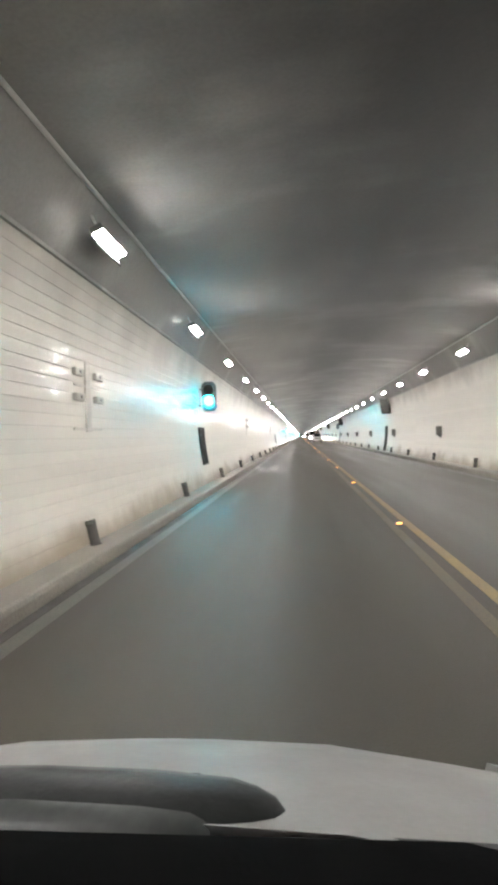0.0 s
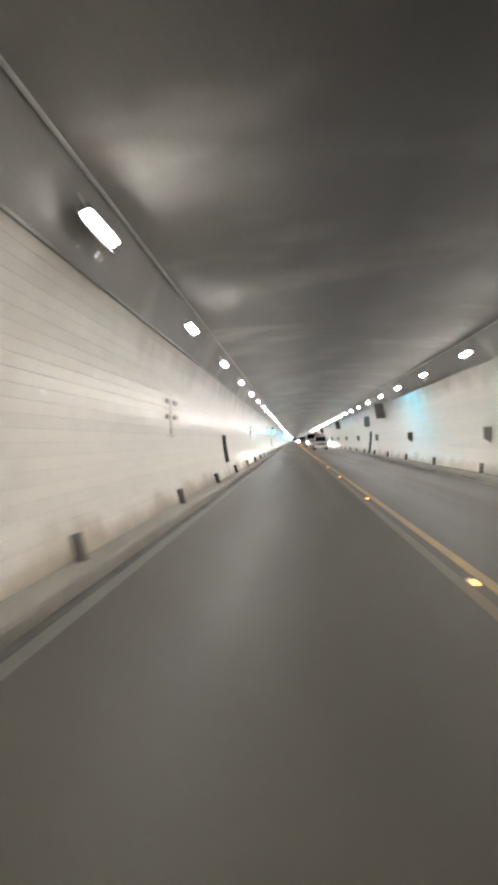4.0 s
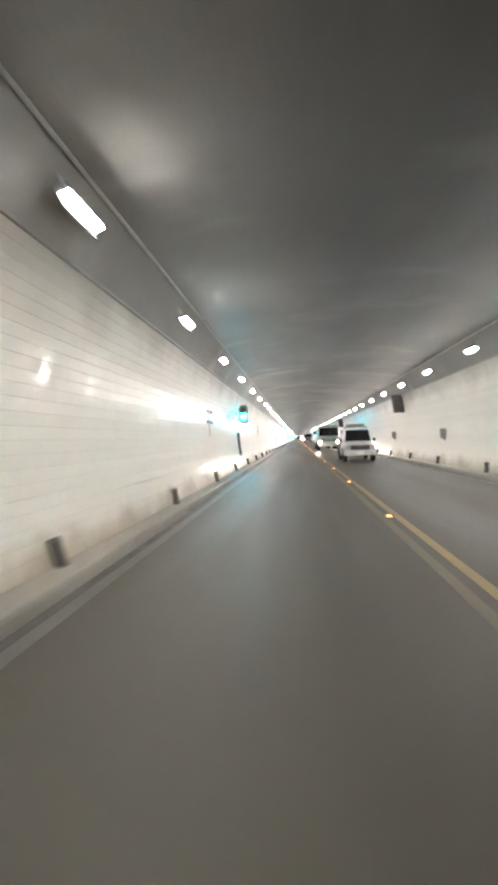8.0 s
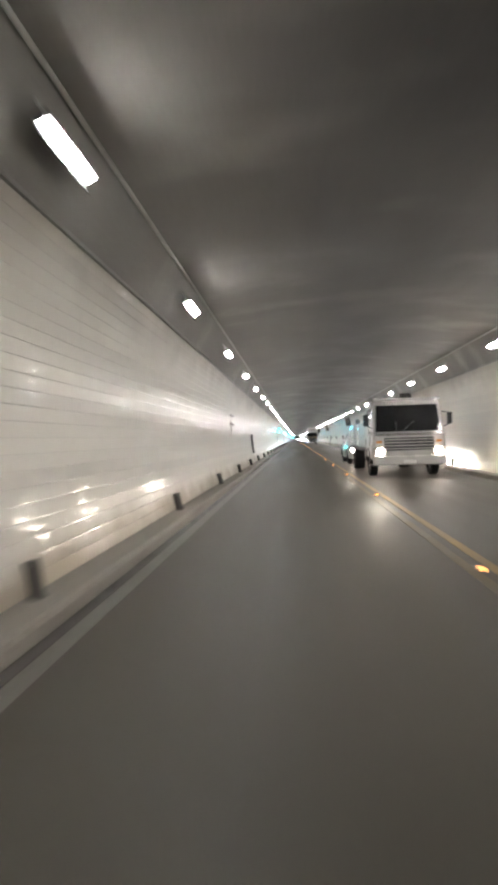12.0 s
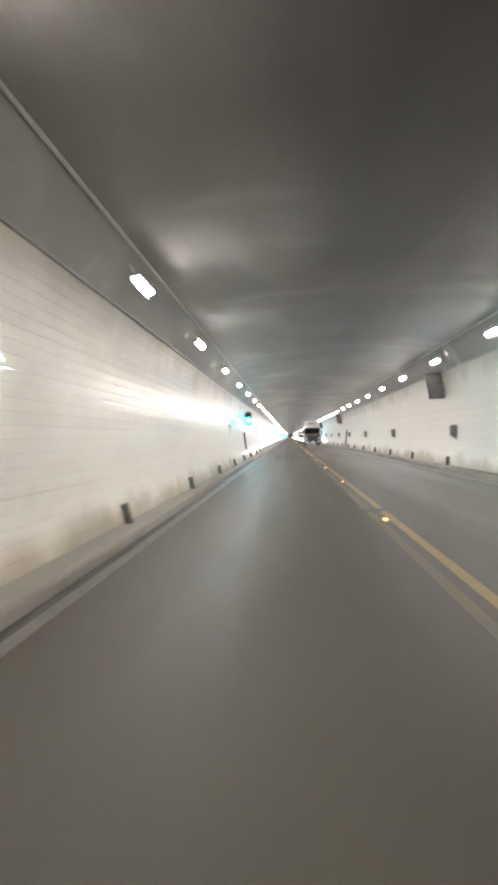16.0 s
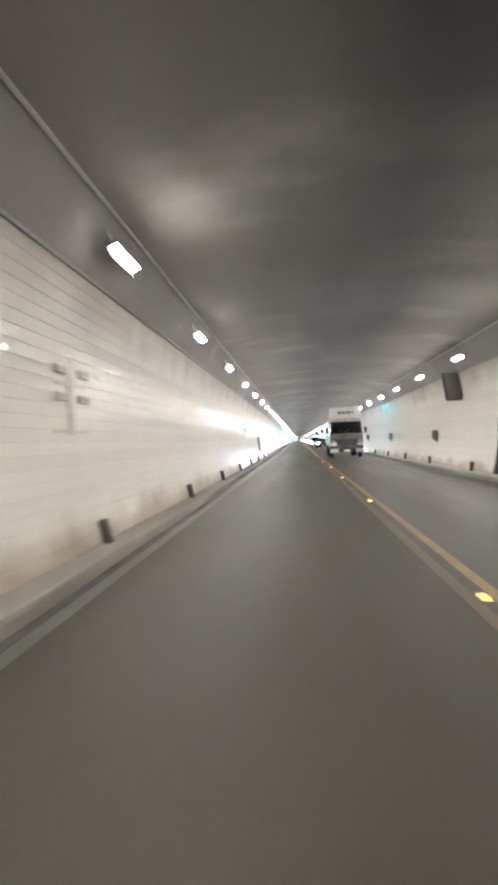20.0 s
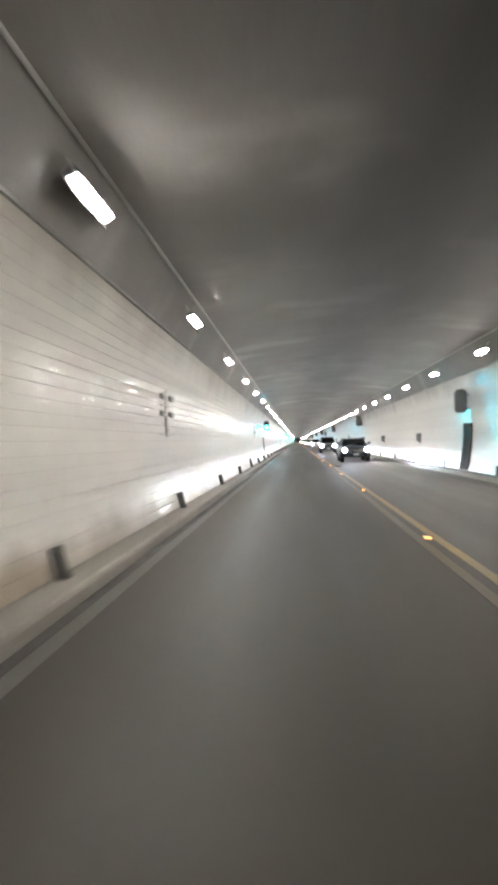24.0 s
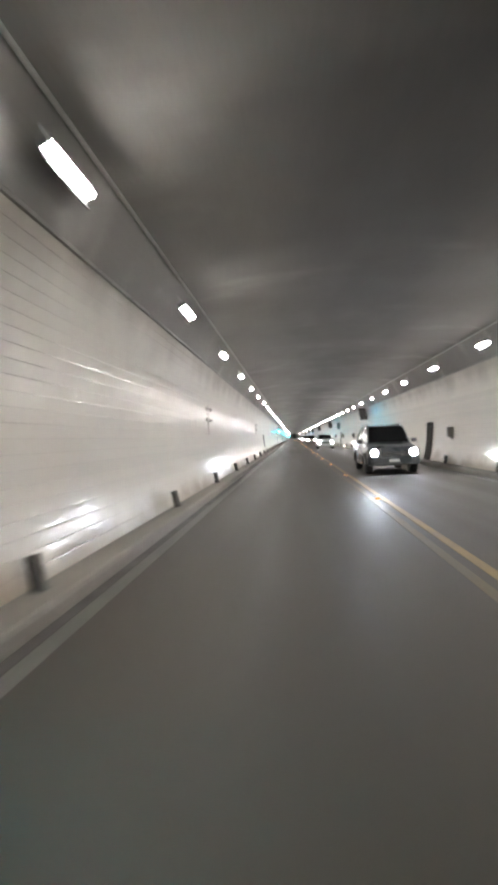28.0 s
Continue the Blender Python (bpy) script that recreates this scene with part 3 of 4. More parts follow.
PLASTIC = material("black_plastic", (0.02, 0.02, 0.02), 0.5, vary=0.2)
CLEAR = material("headlight_off", (0.4, 0.4, 0.4), 0.12, bump=0)
WARM_BEAM = material("warm_headlight", (0.8, 0.8, 0.8), 0.3, bump=0, glow=(1.0, 0.86, 0.72), glow_power=BEAM_GLOW)
COOL_BEAM = material("cool_headlight", (0.8, 0.8, 0.8), 0.3, bump=0, glow=(0.82, 0.90, 1.0), glow_power=BEAM_GLOW)
AMBER = material("amber_lens", (0.5, 0.18, 0.02), 0.3, bump=0)
PLATE_WHITE = material("plate_white", (0.6, 0.6, 0.58), 0.4, bump=0)
# so black because the dashboard's shade under the roof is in the colour
MATT = material("matt_black_trim", (0.0025, 0.0025, 0.0026), 0.9)
MATT.node_tree.nodes["Principled BSDF"].inputs["Specular IOR Level"].default_value = 0.03
WOOD = material("plywood", (0.28, 0.20, 0.13), 0.7, vary=0.25, scale=4)


def loft(rings, angle=32):
    """A closed hull through outlines that all have the same number of points."""
    bm = bmesh.new()
    vs = [[bm.verts.new(p) for p in r] for r in rings]
    k = len(rings[0])
    for a, b in zip(vs, vs[1:]):
        for i in range(k):
            bm.faces.new((a[i], a[(i + 1) % k], b[(i + 1) % k], b[i]))
    bm.faces.new(vs[0][::-1])
    bm.faces.new(vs[-1])
    bmesh.ops.recalc_face_normals(bm, faces=bm.faces[:])
    return soft(bm, angle)


def ring(y, wb, wt, z0, z1, c=0.07):
    """A rounded upright section, wb and wt half widths below and above."""
    r = [(wb - c, z0), (wb, z0 + c), (wb + 0.01, (z0 * 0.55 + z1 * 0.45)), (wt, z1 - c), (wt - c * 0.5, z1 - c * 0.25), (wt - c * 1.6, z1)]
    return [(x, y, z) for x, z in r] + [(-x, y, z) for x, z in r[::-1]]


def slab(pts, thick):
    """A four-cornered pane with thickness along its normal."""
    bm = bmesh.new()
    p = [Vector(q) for q in pts]
    n = (p[1] - p[0]).cross(p[3] - p[0]).normalized() * thick
    a = [bm.verts.new(q) for q in p]
    b = [bm.verts.new(q + n) for q in p]
    bm.faces.new(a[::-1])
    bm.faces.new(b)
    for i in range(4):
        bm.faces.new((a[i], a[(i + 1) % 4], b[(i + 1) % 4], b[i]))
    bmesh.ops.recalc_face_normals(bm, faces=bm.faces[:])
    return bm


def wheel(parent, x, y, r, w):
    s = 1 if x > 0 else -1
    bm = bmesh.new()
    prof = [(r * 0.62, -w / 2), (r * 0.95, -w / 2), (r, -w / 2 + 0.03), (r, w / 2 - 0.03), (r * 0.95, w / 2), (r * 0.62, w / 2)]
    seg = 24
    vs = [[bm.verts.new((x + b, y + a * math.cos(q), r + a * math.sin(q))) for a, b in prof] for q in [2 * math.pi * i / seg for i in range(seg)]]
    for i in range(seg):
        for j in range(len(prof)):
            k = (j + 1) % len(prof)
            bm.faces.new((vs[i][j], vs[i][k], vs[(i + 1) % seg][k], vs[(i + 1) % seg][j]))
    bmesh.ops.recalc_face_normals(bm, faces=bm.faces[:])
    wh = part("wheel", soft(rod((x - s * w * 0.3, y, r), (x + s * w * 0.36, y, r), r * 0.64, r * 0.60, seg=20)), STEEL, parent)
    part("tyre", soft(bm), RUBBER, wh, "black rubber tyre")
    part("hub", soft(rod((x + s * w * 0.3, y, r), (x + s * w * 0.46, y, r), r * 0.2, r * 0.15, seg=12)), CHROME, wh)
    return wh


def arch(parent, s, w, y, r):
    """A dark wheel arch lip on the flank."""
    a, b = r + 0.05, r + 0.11
    pts = [(y + b * math.cos(q), r + b * math.sin(q)) for q in [math.pi * i / 12 for i in range(13)]] + [(y + a * math.cos(q), r + a * math.sin(q)) for q in [math.pi * i / 12 for i in range(12, -1, -1)]]
    part("wheel_arch", prism(pts, *sorted((s * (w - 0.12), s * (w + 0.025))), axis="x"), PLASTIC, parent)


def beam(x, y, z, colour, power, turn, wide):
    """The light that a lit headlight throws ahead of its vehicle, dipped to the kerb."""
    d = bpy.data.lights.new("headlight_beam", "SPOT")
    d.energy, d.color, d.spot_size, d.spot_blend, d.shadow_soft_size = power, colour, radians(wide), 1.0, 0.003
    o = new("headlight_beam", d)
    o.matrix_world = look((x, y, z), (x + turn, y - 10, z - 0.5))


def headlights(t, at, w, z, r, lit, wide=1.0, gain=1.0):
    for s in (-1, 1):
        x = s * w
        mat = {"warm": WARM_BEAM, "cool": COOL_BEAM}.get(lit, CLEAR)
        h = part("headlight", box(x - r * 1.25 * wide, x + r * 1.25 * wide, -0.035, 0.10, z - r * 1.1, z + r * 1.1, 0.02), CHROME, t)
        part("lens", soft(rod((x, -0.034, z), (x, -0.052, z), r, r * 0.9, seg=20)), mat, h, "lit headlight lens" if lit else "unlit headlight lens")
        if lit:
            # unseen plates added ahead of the lens to shape the beam
            part("beam_shield", prism([(-0.165, z - 0.002), (-0.165, z + 0.014), (-0.02, z + 0.014), (-0.02, z + 0.006), (-0.10, z + 0.006), (-0.10, z - 0.002)], x - 0.15, x + 0.15, axis="x"), MATT, h, "matt black plate added to cut the beam")
            part("beam_shield", box(x - 0.15, x + 0.15, -0.165, -0.02, z - 0.0195, z - 0.0115), MATT, h, "matt black plate added to cut the beam")
            beam(at[0] + x, at[1] - 0.072, z, (1.0, 0.86, 0.72) if lit == "warm" else (0.78, 0.88, 1.0), BEAM_POWER * gain * (4 if s > 0 else 0.3), 6.0 if s > 0 else 0.3, 62 if s > 0 else 80)


def car(name, label, at, mat, lit, tall=1.68, w=0.90, length=4.5, gain=1.0):
    t = thing(name, label, "car", at, "oncoming vehicles")
    L = length
    hull = loft([ring(0.0, w - 0.14, w - 0.16, 0.42, 0.82, 0.05), ring(0.10, w - 0.05, w - 0.07, 0.32, 0.94), ring(0.9, w, w - 0.05, 0.26, 1.03), ring(1.35, w, w - 0.05, 0.26, 1.06),
                 ring(3.2, w, w - 0.05, 0.26, 1.06), ring(L - 0.25, w - 0.02, w - 0.06, 0.28, 1.05), ring(L - 0.05, w - 0.08, w - 0.1, 0.36, 0.98)])
    part("body", hull, mat, t)
    cabin = loft([ring(1.02, w - 0.10, w - 0.16, 0.98, 1.05, 0.02), ring(1.70, w - 0.09, w - 0.24, 1.0, tall - 0.06, 0.05), ring(2.2, w - 0.09, w - 0.24, 1.0, tall, 0.06),
                  ring(L - 0.9, w - 0.09, w - 0.24, 1.0, tall - 0.02, 0.06), ring(L - 0.15, w - 0.12, w - 0.28, 1.0, 1.15, 0.04)])
    part("cabin", cabin, mat, t)
    part("windscreen", slab([(-(w - 0.20), 1.10, 1.08), (w - 0.20, 1.10, 1.08), (w - 0.30, 1.66, tall - 0.10), (-(w - 0.30), 1.66, tall - 0.10)], 0.05), GLASS, t, "dark tinted windscreen")
    for s in (-1, 1):
        for y0, y1 in ((1.75, 2.55), (2.62, 3.45)):
            part("side_window", slab([(s * (w - 0.125), y0 - 0.25 * (y0 < 2), 1.10), (s * (w - 0.125), y1, 1.10), (s * (w - 0.235), y1, tall - 0.12), (s * (w - 0.235), y0 + 0.05, tall - 0.12)], s * 0.02), GLASS, t)
        mir = part("mirror", box(*sorted((s * (w - 0.02), s * (w + 0.16))), 1.38, 1.50, 1.08, 1.22, 0.03), mat, t)
        part("mirror_glass", box(*sorted((s * (w + 0.01), s * (w + 0.14))), 1.498, 1.508, 1.10, 1.20), GLASS, mir)
        part("door_handle", box(*sorted((s * (w - 0.03), s * (w + 0.02))), 2.3, 2.45, 0.90, 0.93, 0.006), CHROME, t)
        wheel(t, s * (w - 0.13), 0.82, 0.33, 0.22)
        wheel(t, s * (w - 0.13), L - 0.85, 0.33, 0.22)
        arch(t, s, w, 0.82, 0.33)
        arch(t, s, w, L - 0.85, 0.33)
        part("fog_lamp", soft(rod((s * 0.62, 0.04, 0.50), (s * 0.62, -0.02, 0.50), 0.05, seg=12)), CLEAR, t)
        part("roof_rail", soft(rod((s * (w - 0.30), 1.9, tall + 0.02), (s * (w - 0.30), L - 1.0, tall + 0.02), 0.018, seg=8)), CHROME, t)
    part("bumper", loft([ring(-0.06, w - 0.20, w - 0.20, 0.36, 0.58, 0.03), ring(0.12, w - 0.02, w - 0.02, 0.34, 0.60, 0.03)]), mat, t)
    g = part("grille", box(-0.42, 0.42, -0.015, 0.05, 0.62, 0.80, 0.01), PLASTIC, t)
    for i in range(3):
        part("grille_bar", box(-0.40, 0.40, -0.03, -0.012, 0.645 + 0.055 * i, 0.665 + 0.055 * i), CHROME, g)
    part("number_plate", box(-0.17, 0.17, -0.075, -0.058, 0.43, 0.53), PLATE_WHITE, t)
    for s in (-1, 1):
        part("wiper", rod((s * 0.08 + 0.1, 1.05, 1.10), (s * 0.35 + 0.15, 1.22, 1.20), 0.012, seg=6), PLASTIC, t)
    headlights(t, at, w - 0.24, 0.76, 0.12, lit, 1.4, gain)
    return t


def pickup(at):
    w, L = 0.86, 4.9
    t = thing("pickup_truck", "white crew-cab pickup with a rack on its roof", "pickup truck", at, "oncoming vehicles")
    part("body", loft([ring(0.0, w - 0.10, w - 0.12, 0.48, 0.92, 0.05), ring(0.12, w - 0.03, w - 0.06, 0.40, 1.0), ring(1.05, w, w - 0.04, 0.36, 1.08), ring(3.0, w, w - 0.04, 0.36, 1.08), ring(3.12, w - 0.02, w - 0.05, 0.38, 1.04)]), WHITE_PAINT, t)
    part("cabin", loft([ring(0.92, w - 0.06, w - 0.10, 1.0, 1.07, 0.02), ring(1.50, w - 0.06, w - 0.18, 1.0, 1.76, 0.05), ring(1.9, w - 0.06, w - 0.18, 1.0, 1.80, 0.06), ring(2.85, w - 0.06, w - 0.18, 1.0, 1.79, 0.06), ring(3.10, w - 0.08, w - 0.18, 1.0, 1.72, 0.05)]), WHITE_PAINT, t)
    part("windscreen", slab([(-(w - 0.16), 1.0, 1.10), (w - 0.16, 1.0, 1.10), (w - 0.25, 1.46, 1.70), (-(w - 0.25), 1.46, 1.70)], 0.05), GLASS, t, "dark windscreen")
    for s in (-1, 1):
        for y0, y1 in ((1.42, 2.15), (2.22, 2.85)):
            part("side_window", slab([(s * (w - 0.085), y0, 1.12), (s * (w - 0.085), y1, 1.12), (s * (w - 0.165), y1, 1.66), (s * (w - 0.165), y0 + 0.12, 1.66)], s * 0.02), GLASS, t)
        part("mirror", box(*sorted((s * (w - 0.01), s * (w + 0.15))), 1.28, 1.36, 1.10, 1.28, 0.025), PLASTIC, t)
        wheel(t, s * (w - 0.11), 0.85, 0.35, 0.22)
        wheel(t, s * (w - 0.11), 3.95, 0.35, 0.22)
        arch(t, s, w, 0.85, 0.35)
        arch(t, s, w, 3.95, 0.35)
        part("sill", box(*sorted((s * (w - 0.10), s * w)), 1.3, 3.1, 0.30, 0.40, 0.015), PLASTIC, t)
        part("bed_side", box(*sorted((s * (w - 0.05), s * w)), 3.18, L, 0.62, 1.05, 0.012), DARK, t)
        part("rack_rail", soft(rod((s * 0.55, 1.6, 1.90), (s * 0.55, 2.95, 1.90), 0.02, seg=8)), STEEL, t)
        for y in (1.7, 2.8):
            part("rack_foot", rod((s * 0.57, y, 1.76), (s * 0.55, y, 1.90), 0.02, seg=8), STEEL, t)
    for y in (1.65, 2.25, 2.9):
        part("rack_bar", soft(rod((-0.62, y, 1.915), (0.62, y, 1.915), 0.018, seg=8)), STEEL, t)
    part("bed_floor", box(-w + 0.05, w - 0.05, 3.18, L, 0.60, 0.66), DARK, t)
    part("tailgate", box(-w, w, L - 0.04, L, 0.62, 1.05, 0.01), DARK, t)
    part("bumper", loft([ring(-0.10, w - 0.16, w - 0.16, 0.38, 0.60, 0.03), ring(0.10, w, w, 0.36, 0.62, 0.03)]), WHITE_PAINT, t)
    g = part("grille", box(-0.50, 0.50, -0.02, 0.06, 0.66, 0.90, 0.01), PLASTIC, t)
    for i in range(3):
        part("grille_bar", box(-0.48, 0.48, -0.032, -0.016, 0.69 + 0.07 * i, 0.71 + 0.07 * i), STEEL, g)
    part("number_plate", box(-0.17, 0.17, -0.115, -0.098, 0.44, 0.54), PLATE_WHITE, t)
    bundle = thing("tarpaulin_bundle", "rolled brown bundle tied on the roof rack", "bundle", (at[0], at[1], at[2]))
    part("roll", soft(rod((-0.55, 2.0, 2.02), (0.50, 2.1, 2.02), 0.09, 0.08, seg=12)), WOOD, bundle)
    for x in (-0.3, 0.25):
        part("strap", soft(rod((x - 0.02, 2.03, 2.02), (x + 0.02, 2.03, 2.02), 0.094, seg=12)), PLASTIC, bundle)
    headlights(t, at, w - 0.20, 0.80, 0.085, "", 1.2)
    return t


def lorry(at, label, mat, lit, w, cab_top, box_top, length, load):
    t = thing("lorry", label, "lorry", at, "oncoming vehicles")
    L = length
    sill = 1.72 if load == "frame" else 1.52
    part("cab", loft([ring(0.0, w - 0.06, w - 0.08, 0.62, sill - 0.17, 0.06), ring(0.05, w - 0.01, w - 0.02, 0.55, sill - 0.07, 0.06), ring(0.10, w, w - 0.03, 0.55, sill + 0.10, 0.06), ring(0.42, w, w - 0.08, 0.55, cab_top - 0.08, 0.08), ring(0.7, w, w - 0.08, 0.55, cab_top, 0.10), ring(1.9, w, w - 0.08, 0.60, cab_top - 0.02, 0.10)]), mat, t)
    part("windscreen", slab([(-(w - 0.12), 0.05, sill), (w - 0.12, 0.05, sill), (w - 0.18, 0.36, cab_top - 0.22), (-(w - 0.18), 0.36, cab_top - 0.22)], 0.03), GLASS, t, "dark windscreen")
    for s in (-1, 1):
        part("side_window", slab([(s * (w - 0.015), 0.45, sill + 0.03), (s * (w - 0.015), 1.5, sill - 0.07), (s * (w - 0.07), 1.5, cab_top - 0.3), (s * (w - 0.07), 0.62, cab_top - 0.3)], s * 0.02), GLASS, t)
        m = part("mirror", box(*sorted((s * (w + 0.10), s * (w + 0.27))), 0.12, 0.19, 1.72, 2.12, 0.025), PLASTIC, t)
        part("mirror_arm", rod((s * (w - 0.05), 0.22, 2.15), (s * (w + 0.20), 0.15, 2.10), 0.015, seg=8), PLASTIC, m)
        part("mirror_arm", rod((s * (w - 0.02), 0.16, 1.65), (s * (w + 0.20), 0.15, 1.74), 0.015, seg=8), PLASTIC, m)
        part("door_step", box(*sorted((s * (w - 0.25), s * (w + 0.02))), 0.5, 0.95, 0.36, 0.42, 0.01), STEEL, t)
        wheel(t, s * (w - 0.15), 1.25, 0.44, 0.26)
        wheel(t, s * (w - 0.22), L - 1.5, 0.44, 0.42)
        part("mudguard", prism([(0.72, 0.50), (0.80, 0.86), (1.25, 1.0), (1.72, 0.86), (1.80, 0.50), (1.74, 0.50), (1.66, 0.80), (1.25, 0.93), (0.86, 0.80), (0.78, 0.50)], *sorted((s * (w - 0.30), s * (w + 0.015))), axis="x"), PLASTIC, t)
        part("chassis_rail", box(*sorted((s * 0.32, s * 0.42)), 1.2, L - 0.2, 0.62, 0.84), PLASTIC, t)
        part("indicator", box(*sorted((s * (w - 0.30), s * (w - 0.12))), -0.02, 0.02, 1.15, 1.22, 0.01), AMBER, t)
        part("roof_marker", box(*sorted((s * (w - 0.28), s * (w - 0.14))), 0.48, 0.56, cab_top - 0.03, cab_top + 0.05, 0.015), PLATE_WHITE, t)
    part("bumper", box(-w, w, -0.10, 0.12, 0.42, 0.72, 0.04), mat if lit else PLASTIC, t)
    if not lit:
        for s in (-1, 1):
            part("bumper_end", box(*sorted((s * (w - 0.55), s * (w + 0.01))), -0.115, 0.13, 0.40, 0.66, 0.03), WHITE_PAINT, t)
    g = part("grille", box(-w + 0.38, w - 0.38, -0.03, 0.03, 0.90, 1.32, 0.015), PLASTIC, t)
    for i in range(4):
        part("grille_bar", box(-w + 0.40, w - 0.40, -0.045, -0.025, 0.94 + 0.10 * i, 0.97 + 0.10 * i), mat, g)
    part("band", box(-w + 0.1, w - 0.1, -0.012, 0.06, sill - 0.13, sill - 0.06, 0.01), CHROME if lit else YELLOW_LINE, t)
    if not lit:
        part("band", box(-w + 0.1, w - 0.1, -0.02, 0.05, sill - 0.30, sill - 0.25, 0.008), YELLOW_LINE, t)
    for s in (-1, 1):
        part("wiper", rod((s * 0.1 - 0.3, 0.0, sill + 0.01), (s * 0.3 - 0.1, 0.10, sill + 0.34), 0.014, seg=6), PLASTIC, t)
    part("number_plate", box(-0.20, 0.20, -0.125, -0.10, 0.46, 0.58), PLATE_WHITE, t)
    part("bed_floor", box(-w, w, 2.05, L, 0.86, 1.0, 0.01), PLASTIC, t)
    for s in (-1, 1):
        for i in range(3):
            y0 = 2.08 + (L - 2.1) / 3 * i
            part("bed_side", box(*sorted((s * (w - 0.05), s * w)), y0, y0 + (L - 2.1) / 3 - 0.03, 1.0, box_top, 0.012), mat, t)
    part("headboard", box(-w, w, 2.05, 2.11, 1.0, box_top, 0.012), mat, t)
    part("tailboard", box(-w, w, L - 0.06, L, 1.0, box_top, 0.012), mat, t)
    if load == "frame":
        # a tall white roof fairing with a dark badge of plain bars, and a white cargo box behind it
        fair = part("roof_fairing", prism([(-w + 0.14, cab_top - 0.02), (w - 0.14, cab_top - 0.02), (w - 0.05, cab_top + 0.30), (w - 0.06, cab_top + 0.78), (w - 0.14, cab_top + 0.84), (-w + 0.14, cab_top + 0.84), (-w + 0.06, cab_top + 0.78), (-w + 0.05, cab_top + 0.30)], 0.62, 1.85), WHITE_PAINT, t, "tall white roof fairing")
        for x0, x1, z0, z1 in ((-0.62, 0.62, 0.52, 0.56), (-0.52, -0.30, 0.42, 0.54), (-0.22, 0.02, 0.40, 0.52), (0.10, 0.34, 0.42, 0.54), (0.42, 0.58, 0.44, 0.52), (-0.60, 0.60, 0.36, 0.39)):
            part("badge_bar", box(x0, x1, 0.60, 0.625, cab_top + z0, cab_top + z1), DARK, fair)
        part("sun_visor", prism([(-0.10, cab_top - 0.16), (-0.08, cab_top - 0.13), (0.45, cab_top + 0.10), (0.45, cab_top + 0.06)], -w + 0.1, w - 0.1, axis="x"), WHITE_PAINT, t)
        load_ob = thing("crate_load", "dark wooden load behind the cab of the lorry", "cargo", (at[0], at[1], at[2]))
        for k in range(3):
            part("crate", box(-w + 0.18, w - 0.18, 2.2 + k * 1.4, 3.55 + k * 1.4, 1.0, 3.05 - 0.12 * k, 0.03), WOOD, load_ob)
    else:
        for i, x in enumerate((-0.62, -0.45)):
            part("horn", soft(rod((x, 0.55, cab_top + 0.06), (x, 1.0, cab_top + 0.06), 0.07, 0.03, seg=12)), CHROME, t)
        part("sun_visor", box(-w + 0.08, w - 0.08, 0.28, 0.5, cab_top - 0.06, cab_top + 0.02, 0.02), WHITE_PAINT, t)
    headlights(t, at, w - 0.24, 0.86 if lit else 0.98, 0.13, lit, 1.4, 1.5)
    return t


pickup((3.45, 112.8, 0))
lorry((3.50, 143.0, 0), "large white lorry with lit headlights", WHITE_PAINT, "warm", 1.18, 2.62, 1.9, 7.6, "")
car("car", "white car with lit headlights close behind a lorry", (3.3, 152.6, 0), WHITE_PAINT, "warm", 1.62)
lorry((3.50, 248.0, 0), "dark lorry with a tall white fairing over its cab", GREY_PAINT, "", 1.14, 2.70, 1.7, 6.6, "frame")
car("car", "dark blue estate car with glaring cool headlights", (3.45, 285.2, 0), DARK_PAINT, "cool", 1.46, length=4.2, gain=1.8)
car("car", "dark grey off-road car with glaring cool headlights", (3.30, 311.5, 0), GREY_PAINT, "cool", 1.74, gain=2.2)
car("car", "white car with lit headlights in a queue", (3.35, 352.0, 0), WHITE_PAINT, "cool", 1.60)
car("car", "grey car with lit headlights in a queue", (3.40, 398.0, 0), GREY_PAINT, "warm", 1.60)
car("car", "white car with lit headlights in a queue", (3.35, 452.0, 0), WHITE_PAINT, "cool", 1.62)
car("car", "dark car with lit headlights in a queue", (3.40, 520.0, 0), DARK_PAINT, "cool", 1.62)
car("car", "white car with lit headlights in a queue", (3.30, 610.0, 0), WHITE_PAINT, "warm", 1.62)
car("car", "grey car with lit headlights in a queue", (3.35, 700.0, 0), GREY_PAINT, "cool", 1.62)


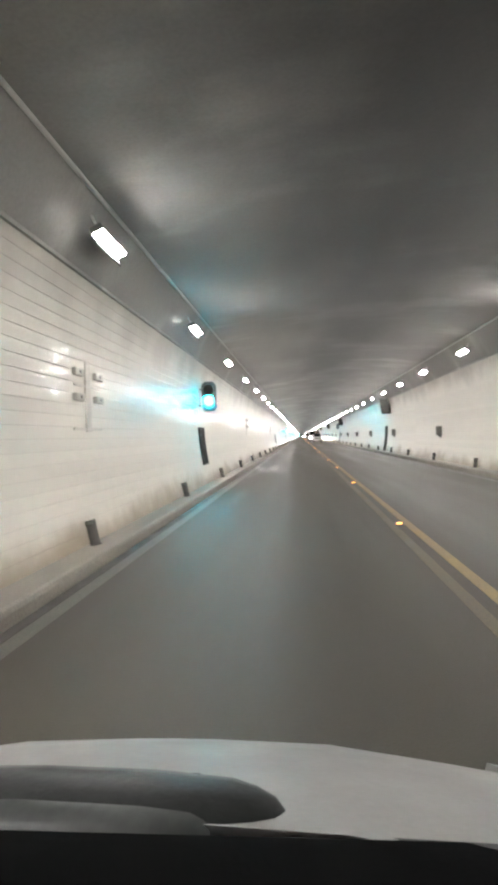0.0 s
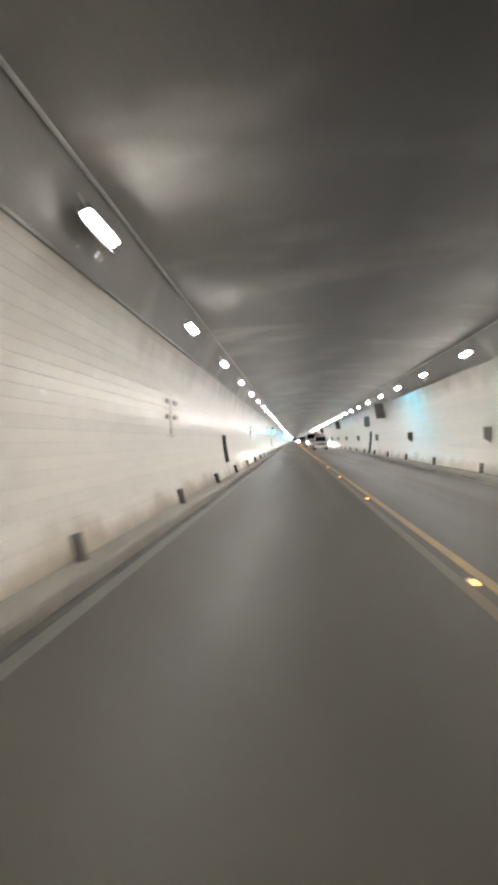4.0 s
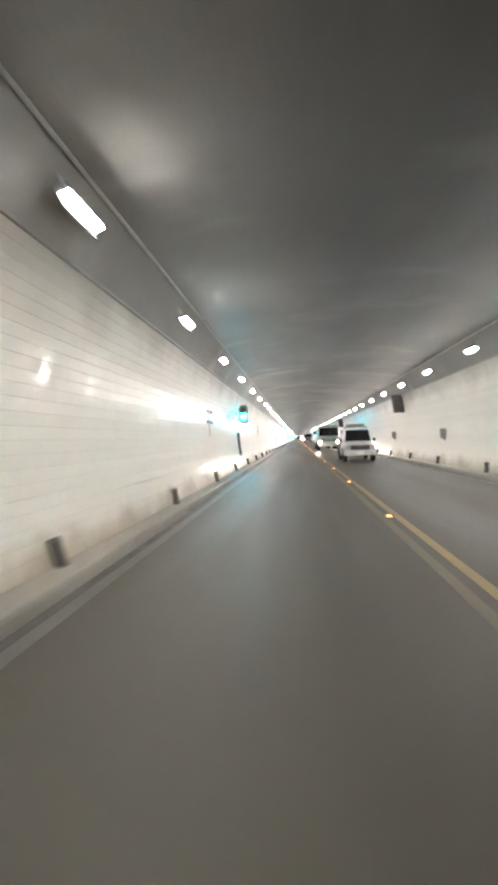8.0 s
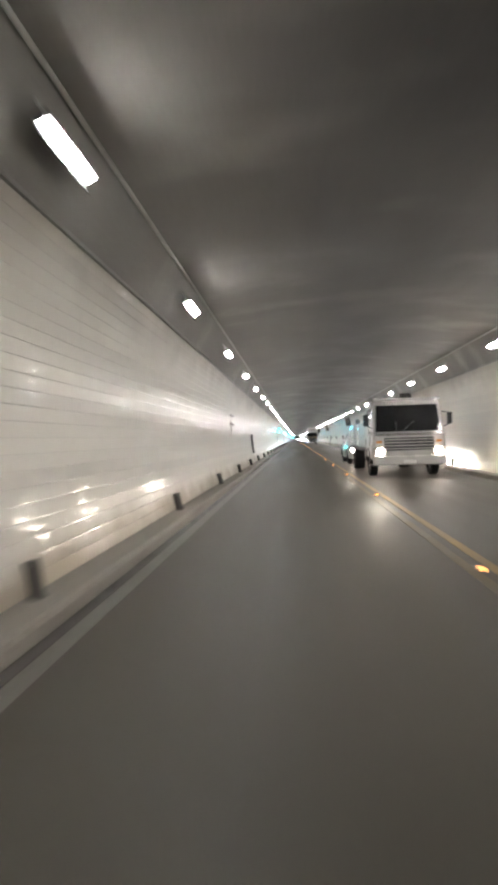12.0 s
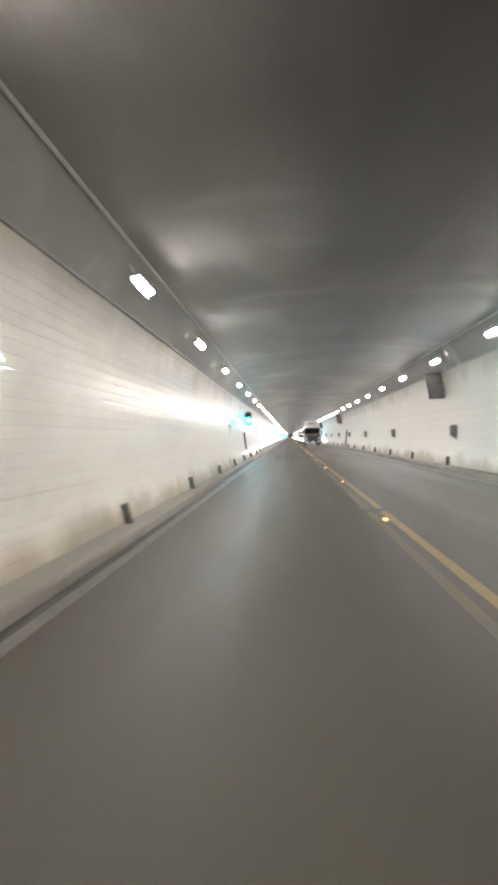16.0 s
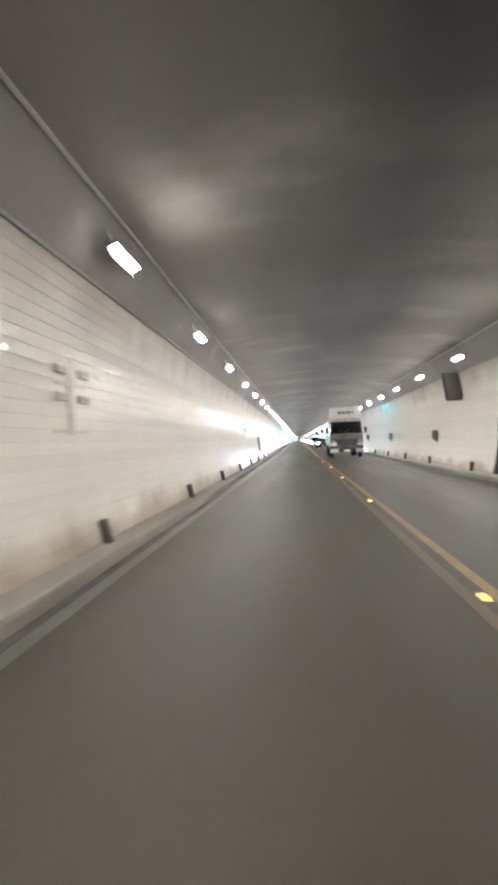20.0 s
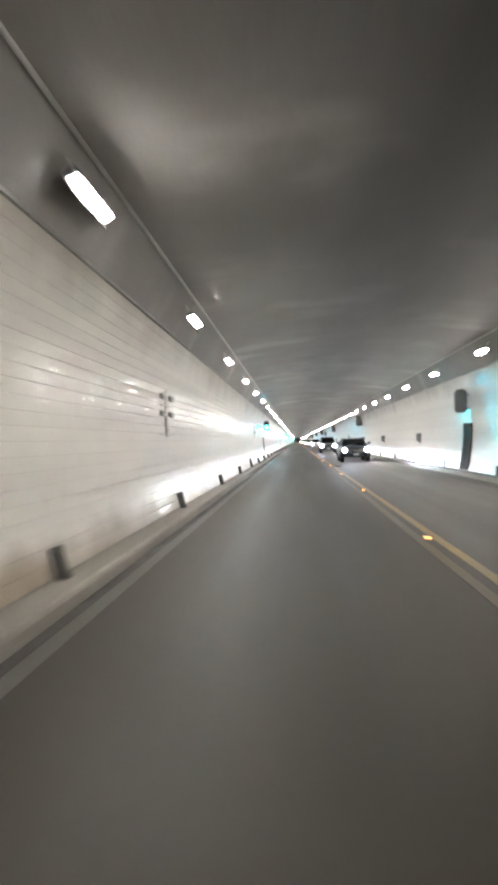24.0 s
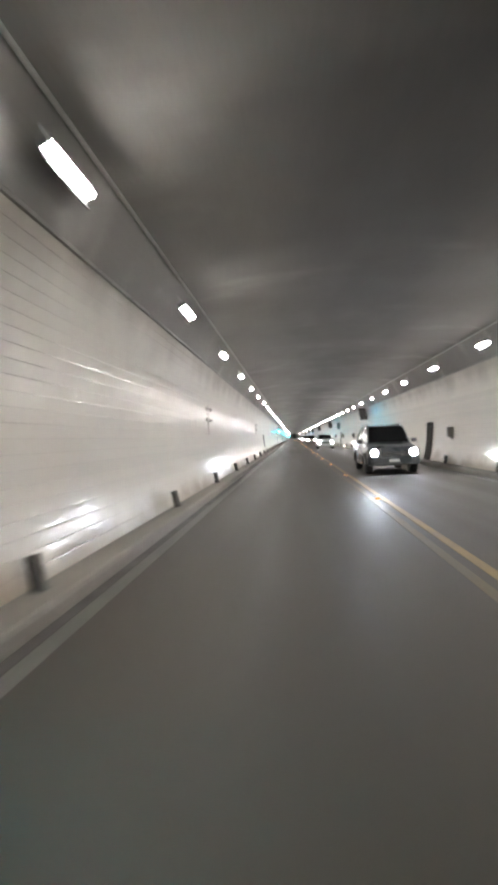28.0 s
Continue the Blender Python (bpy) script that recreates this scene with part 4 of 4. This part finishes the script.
# ---- the silver car from which the drive starts ----
def own_car(at):
    t = thing("silver_car", "silver car with a black dashboard standing in its lane", "car", at)
    rings = []
    for y, z, hw in ((0.74, 0.890, 0.72), (0.86, 0.862, 0.73), (1.0, 0.822, 0.73), (1.15, 0.770, 0.72), (1.30, 0.700, 0.71), (1.42, 0.620, 0.69), (1.50, 0.520, 0.66)):
        top = [(u * hw, y - 0.06 * u * u, z - 0.035 * u * u + 0.006 * math.exp(-((abs(u) - 0.5) / 0.12) ** 2)) for u in [-1 + i / 8 for i in range(17)]]
        rings.append(top + [(x, yy, zz - 0.03) for x, yy, zz in top[::-1]])
    part("bonnet", loft(rings, 60), SILVER, t, "silver bonnet with soft creases")
    part("cowl", prism([(-0.74, 0.82), (0.74, 0.82), (0.72, 0.868), (0.3, 0.882), (-0.3, 0.882), (-0.72, 0.868)], 0.705, 0.735), PLASTIC, t, "black plastic cowl")
    dash = loft([[(-0.72, y, 0.62), (-0.72, y, zz - 0.05), (-0.5, y, zz), (0.5, y, zz), (0.72, y, zz - 0.05), (0.72, y, 0.62)] for y, zz in ((-0.10, 0.80), (0.05, 0.87), (0.30, 0.90), (0.55, 0.915), (0.66, 0.915), (0.70, 0.90))])
    part("dashboard", dash, MATT, t, "matt black dashboard, roof shade in its colour")
    # the wiper rests in a long dark hump along the foot of the screen
    hump = loft([[(x, 0.80 + 0.075 * k * math.cos(q) - 0.10 * (x + 0.1) ** 2, 0.875 - 0.04 * (x + 0.1) ** 2 + 0.030 * k * math.sin(q)) for q in [2 * math.pi * j / 12 for j in range(12)]]
                 for x, k in ((-0.70, 0.9), (-0.5, 1.0), (-0.3, 1.0), (-0.1, 0.98), (0.08, 0.96), (0.2, 0.86), (0.235, 0.70), (0.265, 0.45), (0.28, 0.12))], 80)
    dull, tray_mat = material("dark_wiper_housing", (0.009, 0.010, 0.0095), 0.5, vary=0.5, scale=6), material("grey_cowl_plastic", (0.030, 0.032, 0.030), 0.45, vary=0.6, scale=7, grain=30, rvary=0.12)
    for m in (dull, tray_mat):
        m.node_tree.nodes["Principled BSDF"].inputs["Specular IOR Level"].default_value = 0.2
    wip = part("wiper_housing", hump, dull, t, "dark grey wiper housing")
    tray = loft([[(x, 0.752 + 0.055 * k * math.cos(q) - 0.10 * (x + 0.1) ** 2, 0.880 - 0.04 * (x + 0.1) ** 2 + 0.022 * k * math.sin(q)) for q in [2 * math.pi * j / 12 for j in range(12)]]
                 for x, k in ((-0.70, 0.9), (-0.4, 1.0), (-0.1, 0.98), (0.08, 0.9), (0.15, 0.75), (0.185, 0.4), (0.195, 0.08))], 80)
    part("cowl_tray", tray, tray_mat, wip, "mottled grey cowl tray")
    part("wiper_blade", soft(rod((-0.66, 0.86, 0.868), (0.14, 0.88, 0.862), 0.008, seg=8)), RUBBER, wip)
    for s in (-1, 1):
        part("wing", loft([ring_side(s, y, z) for y, z in ((0.40, 0.84), (0.85, 0.79), (1.2, 0.68), (1.46, 0.56))]), SILVER, t)
        part("side_panel", box(*sorted((s * 0.76, s * 0.86)), -2.3, 0.42, 0.30, 0.86, 0.03), SILVER, t)
        wheel(t, s * 0.74, 0.90, 0.30, 0.18)
        wheel(t, s * 0.74, -1.65, 0.30, 0.18)
        part("headlight", box(*sorted((s * 0.50, s * 0.76)), 1.38, 1.46, 0.42, 0.52, 0.03), CLEAR, t)
    for s in (-1, 1):
        part("pillar", soft(rod((s * 0.76, 0.40, 0.84), (s * 0.62, -0.30, 1.56), 0.035, seg=10)), SILVER, t)
        part("pillar", soft(rod((s * 0.76, -1.75, 0.84), (s * 0.62, -1.55, 1.56), 0.05, seg=10)), SILVER, t)
    part("roof", loft([[(-0.60, y, z - 0.05), (-0.64, y, z - 0.02), (-0.45, y, z + 0.03), (0.45, y, z + 0.03), (0.64, y, z - 0.02), (0.60, y, z - 0.05)] for y, z in ((-0.32, 1.56), (-0.6, 1.60), (-1.2, 1.60), (-1.6, 1.56))]), SILVER, t, "silver roof")
    part("bumper", box(-0.80, 0.80, 1.40, 1.60, 0.25, 0.45, 0.06), SILVER, t)
    part("grille", box(-0.46, 0.46, 1.44, 1.53, 0.46, 0.53, 0.02), PLASTIC, t)
    part("floor_pan", box(-0.78, 0.78, -2.3, 1.45, 0.20, 0.28, 0.02), PLASTIC, t)
    part("boot", box(-0.80, 0.80, -2.45, -1.7, 0.30, 0.88, 0.06), SILVER, t)
    for s in (-1, 1):
        part("seat", box(s * 0.36 - 0.24, s * 0.36 + 0.24, -1.35, -0.75, 0.28, 0.52, 0.06), PLASTIC, t)
    return t


def ring_side(s, y, z):
    r = [(0.73, 0.48), (0.85, 0.46), (0.86, z - 0.10), (0.83, z - 0.02), (0.755, z)]
    return [(s * x, y, zz) for x, zz in r]


own_car((-0.12, 0.0, 0.0))
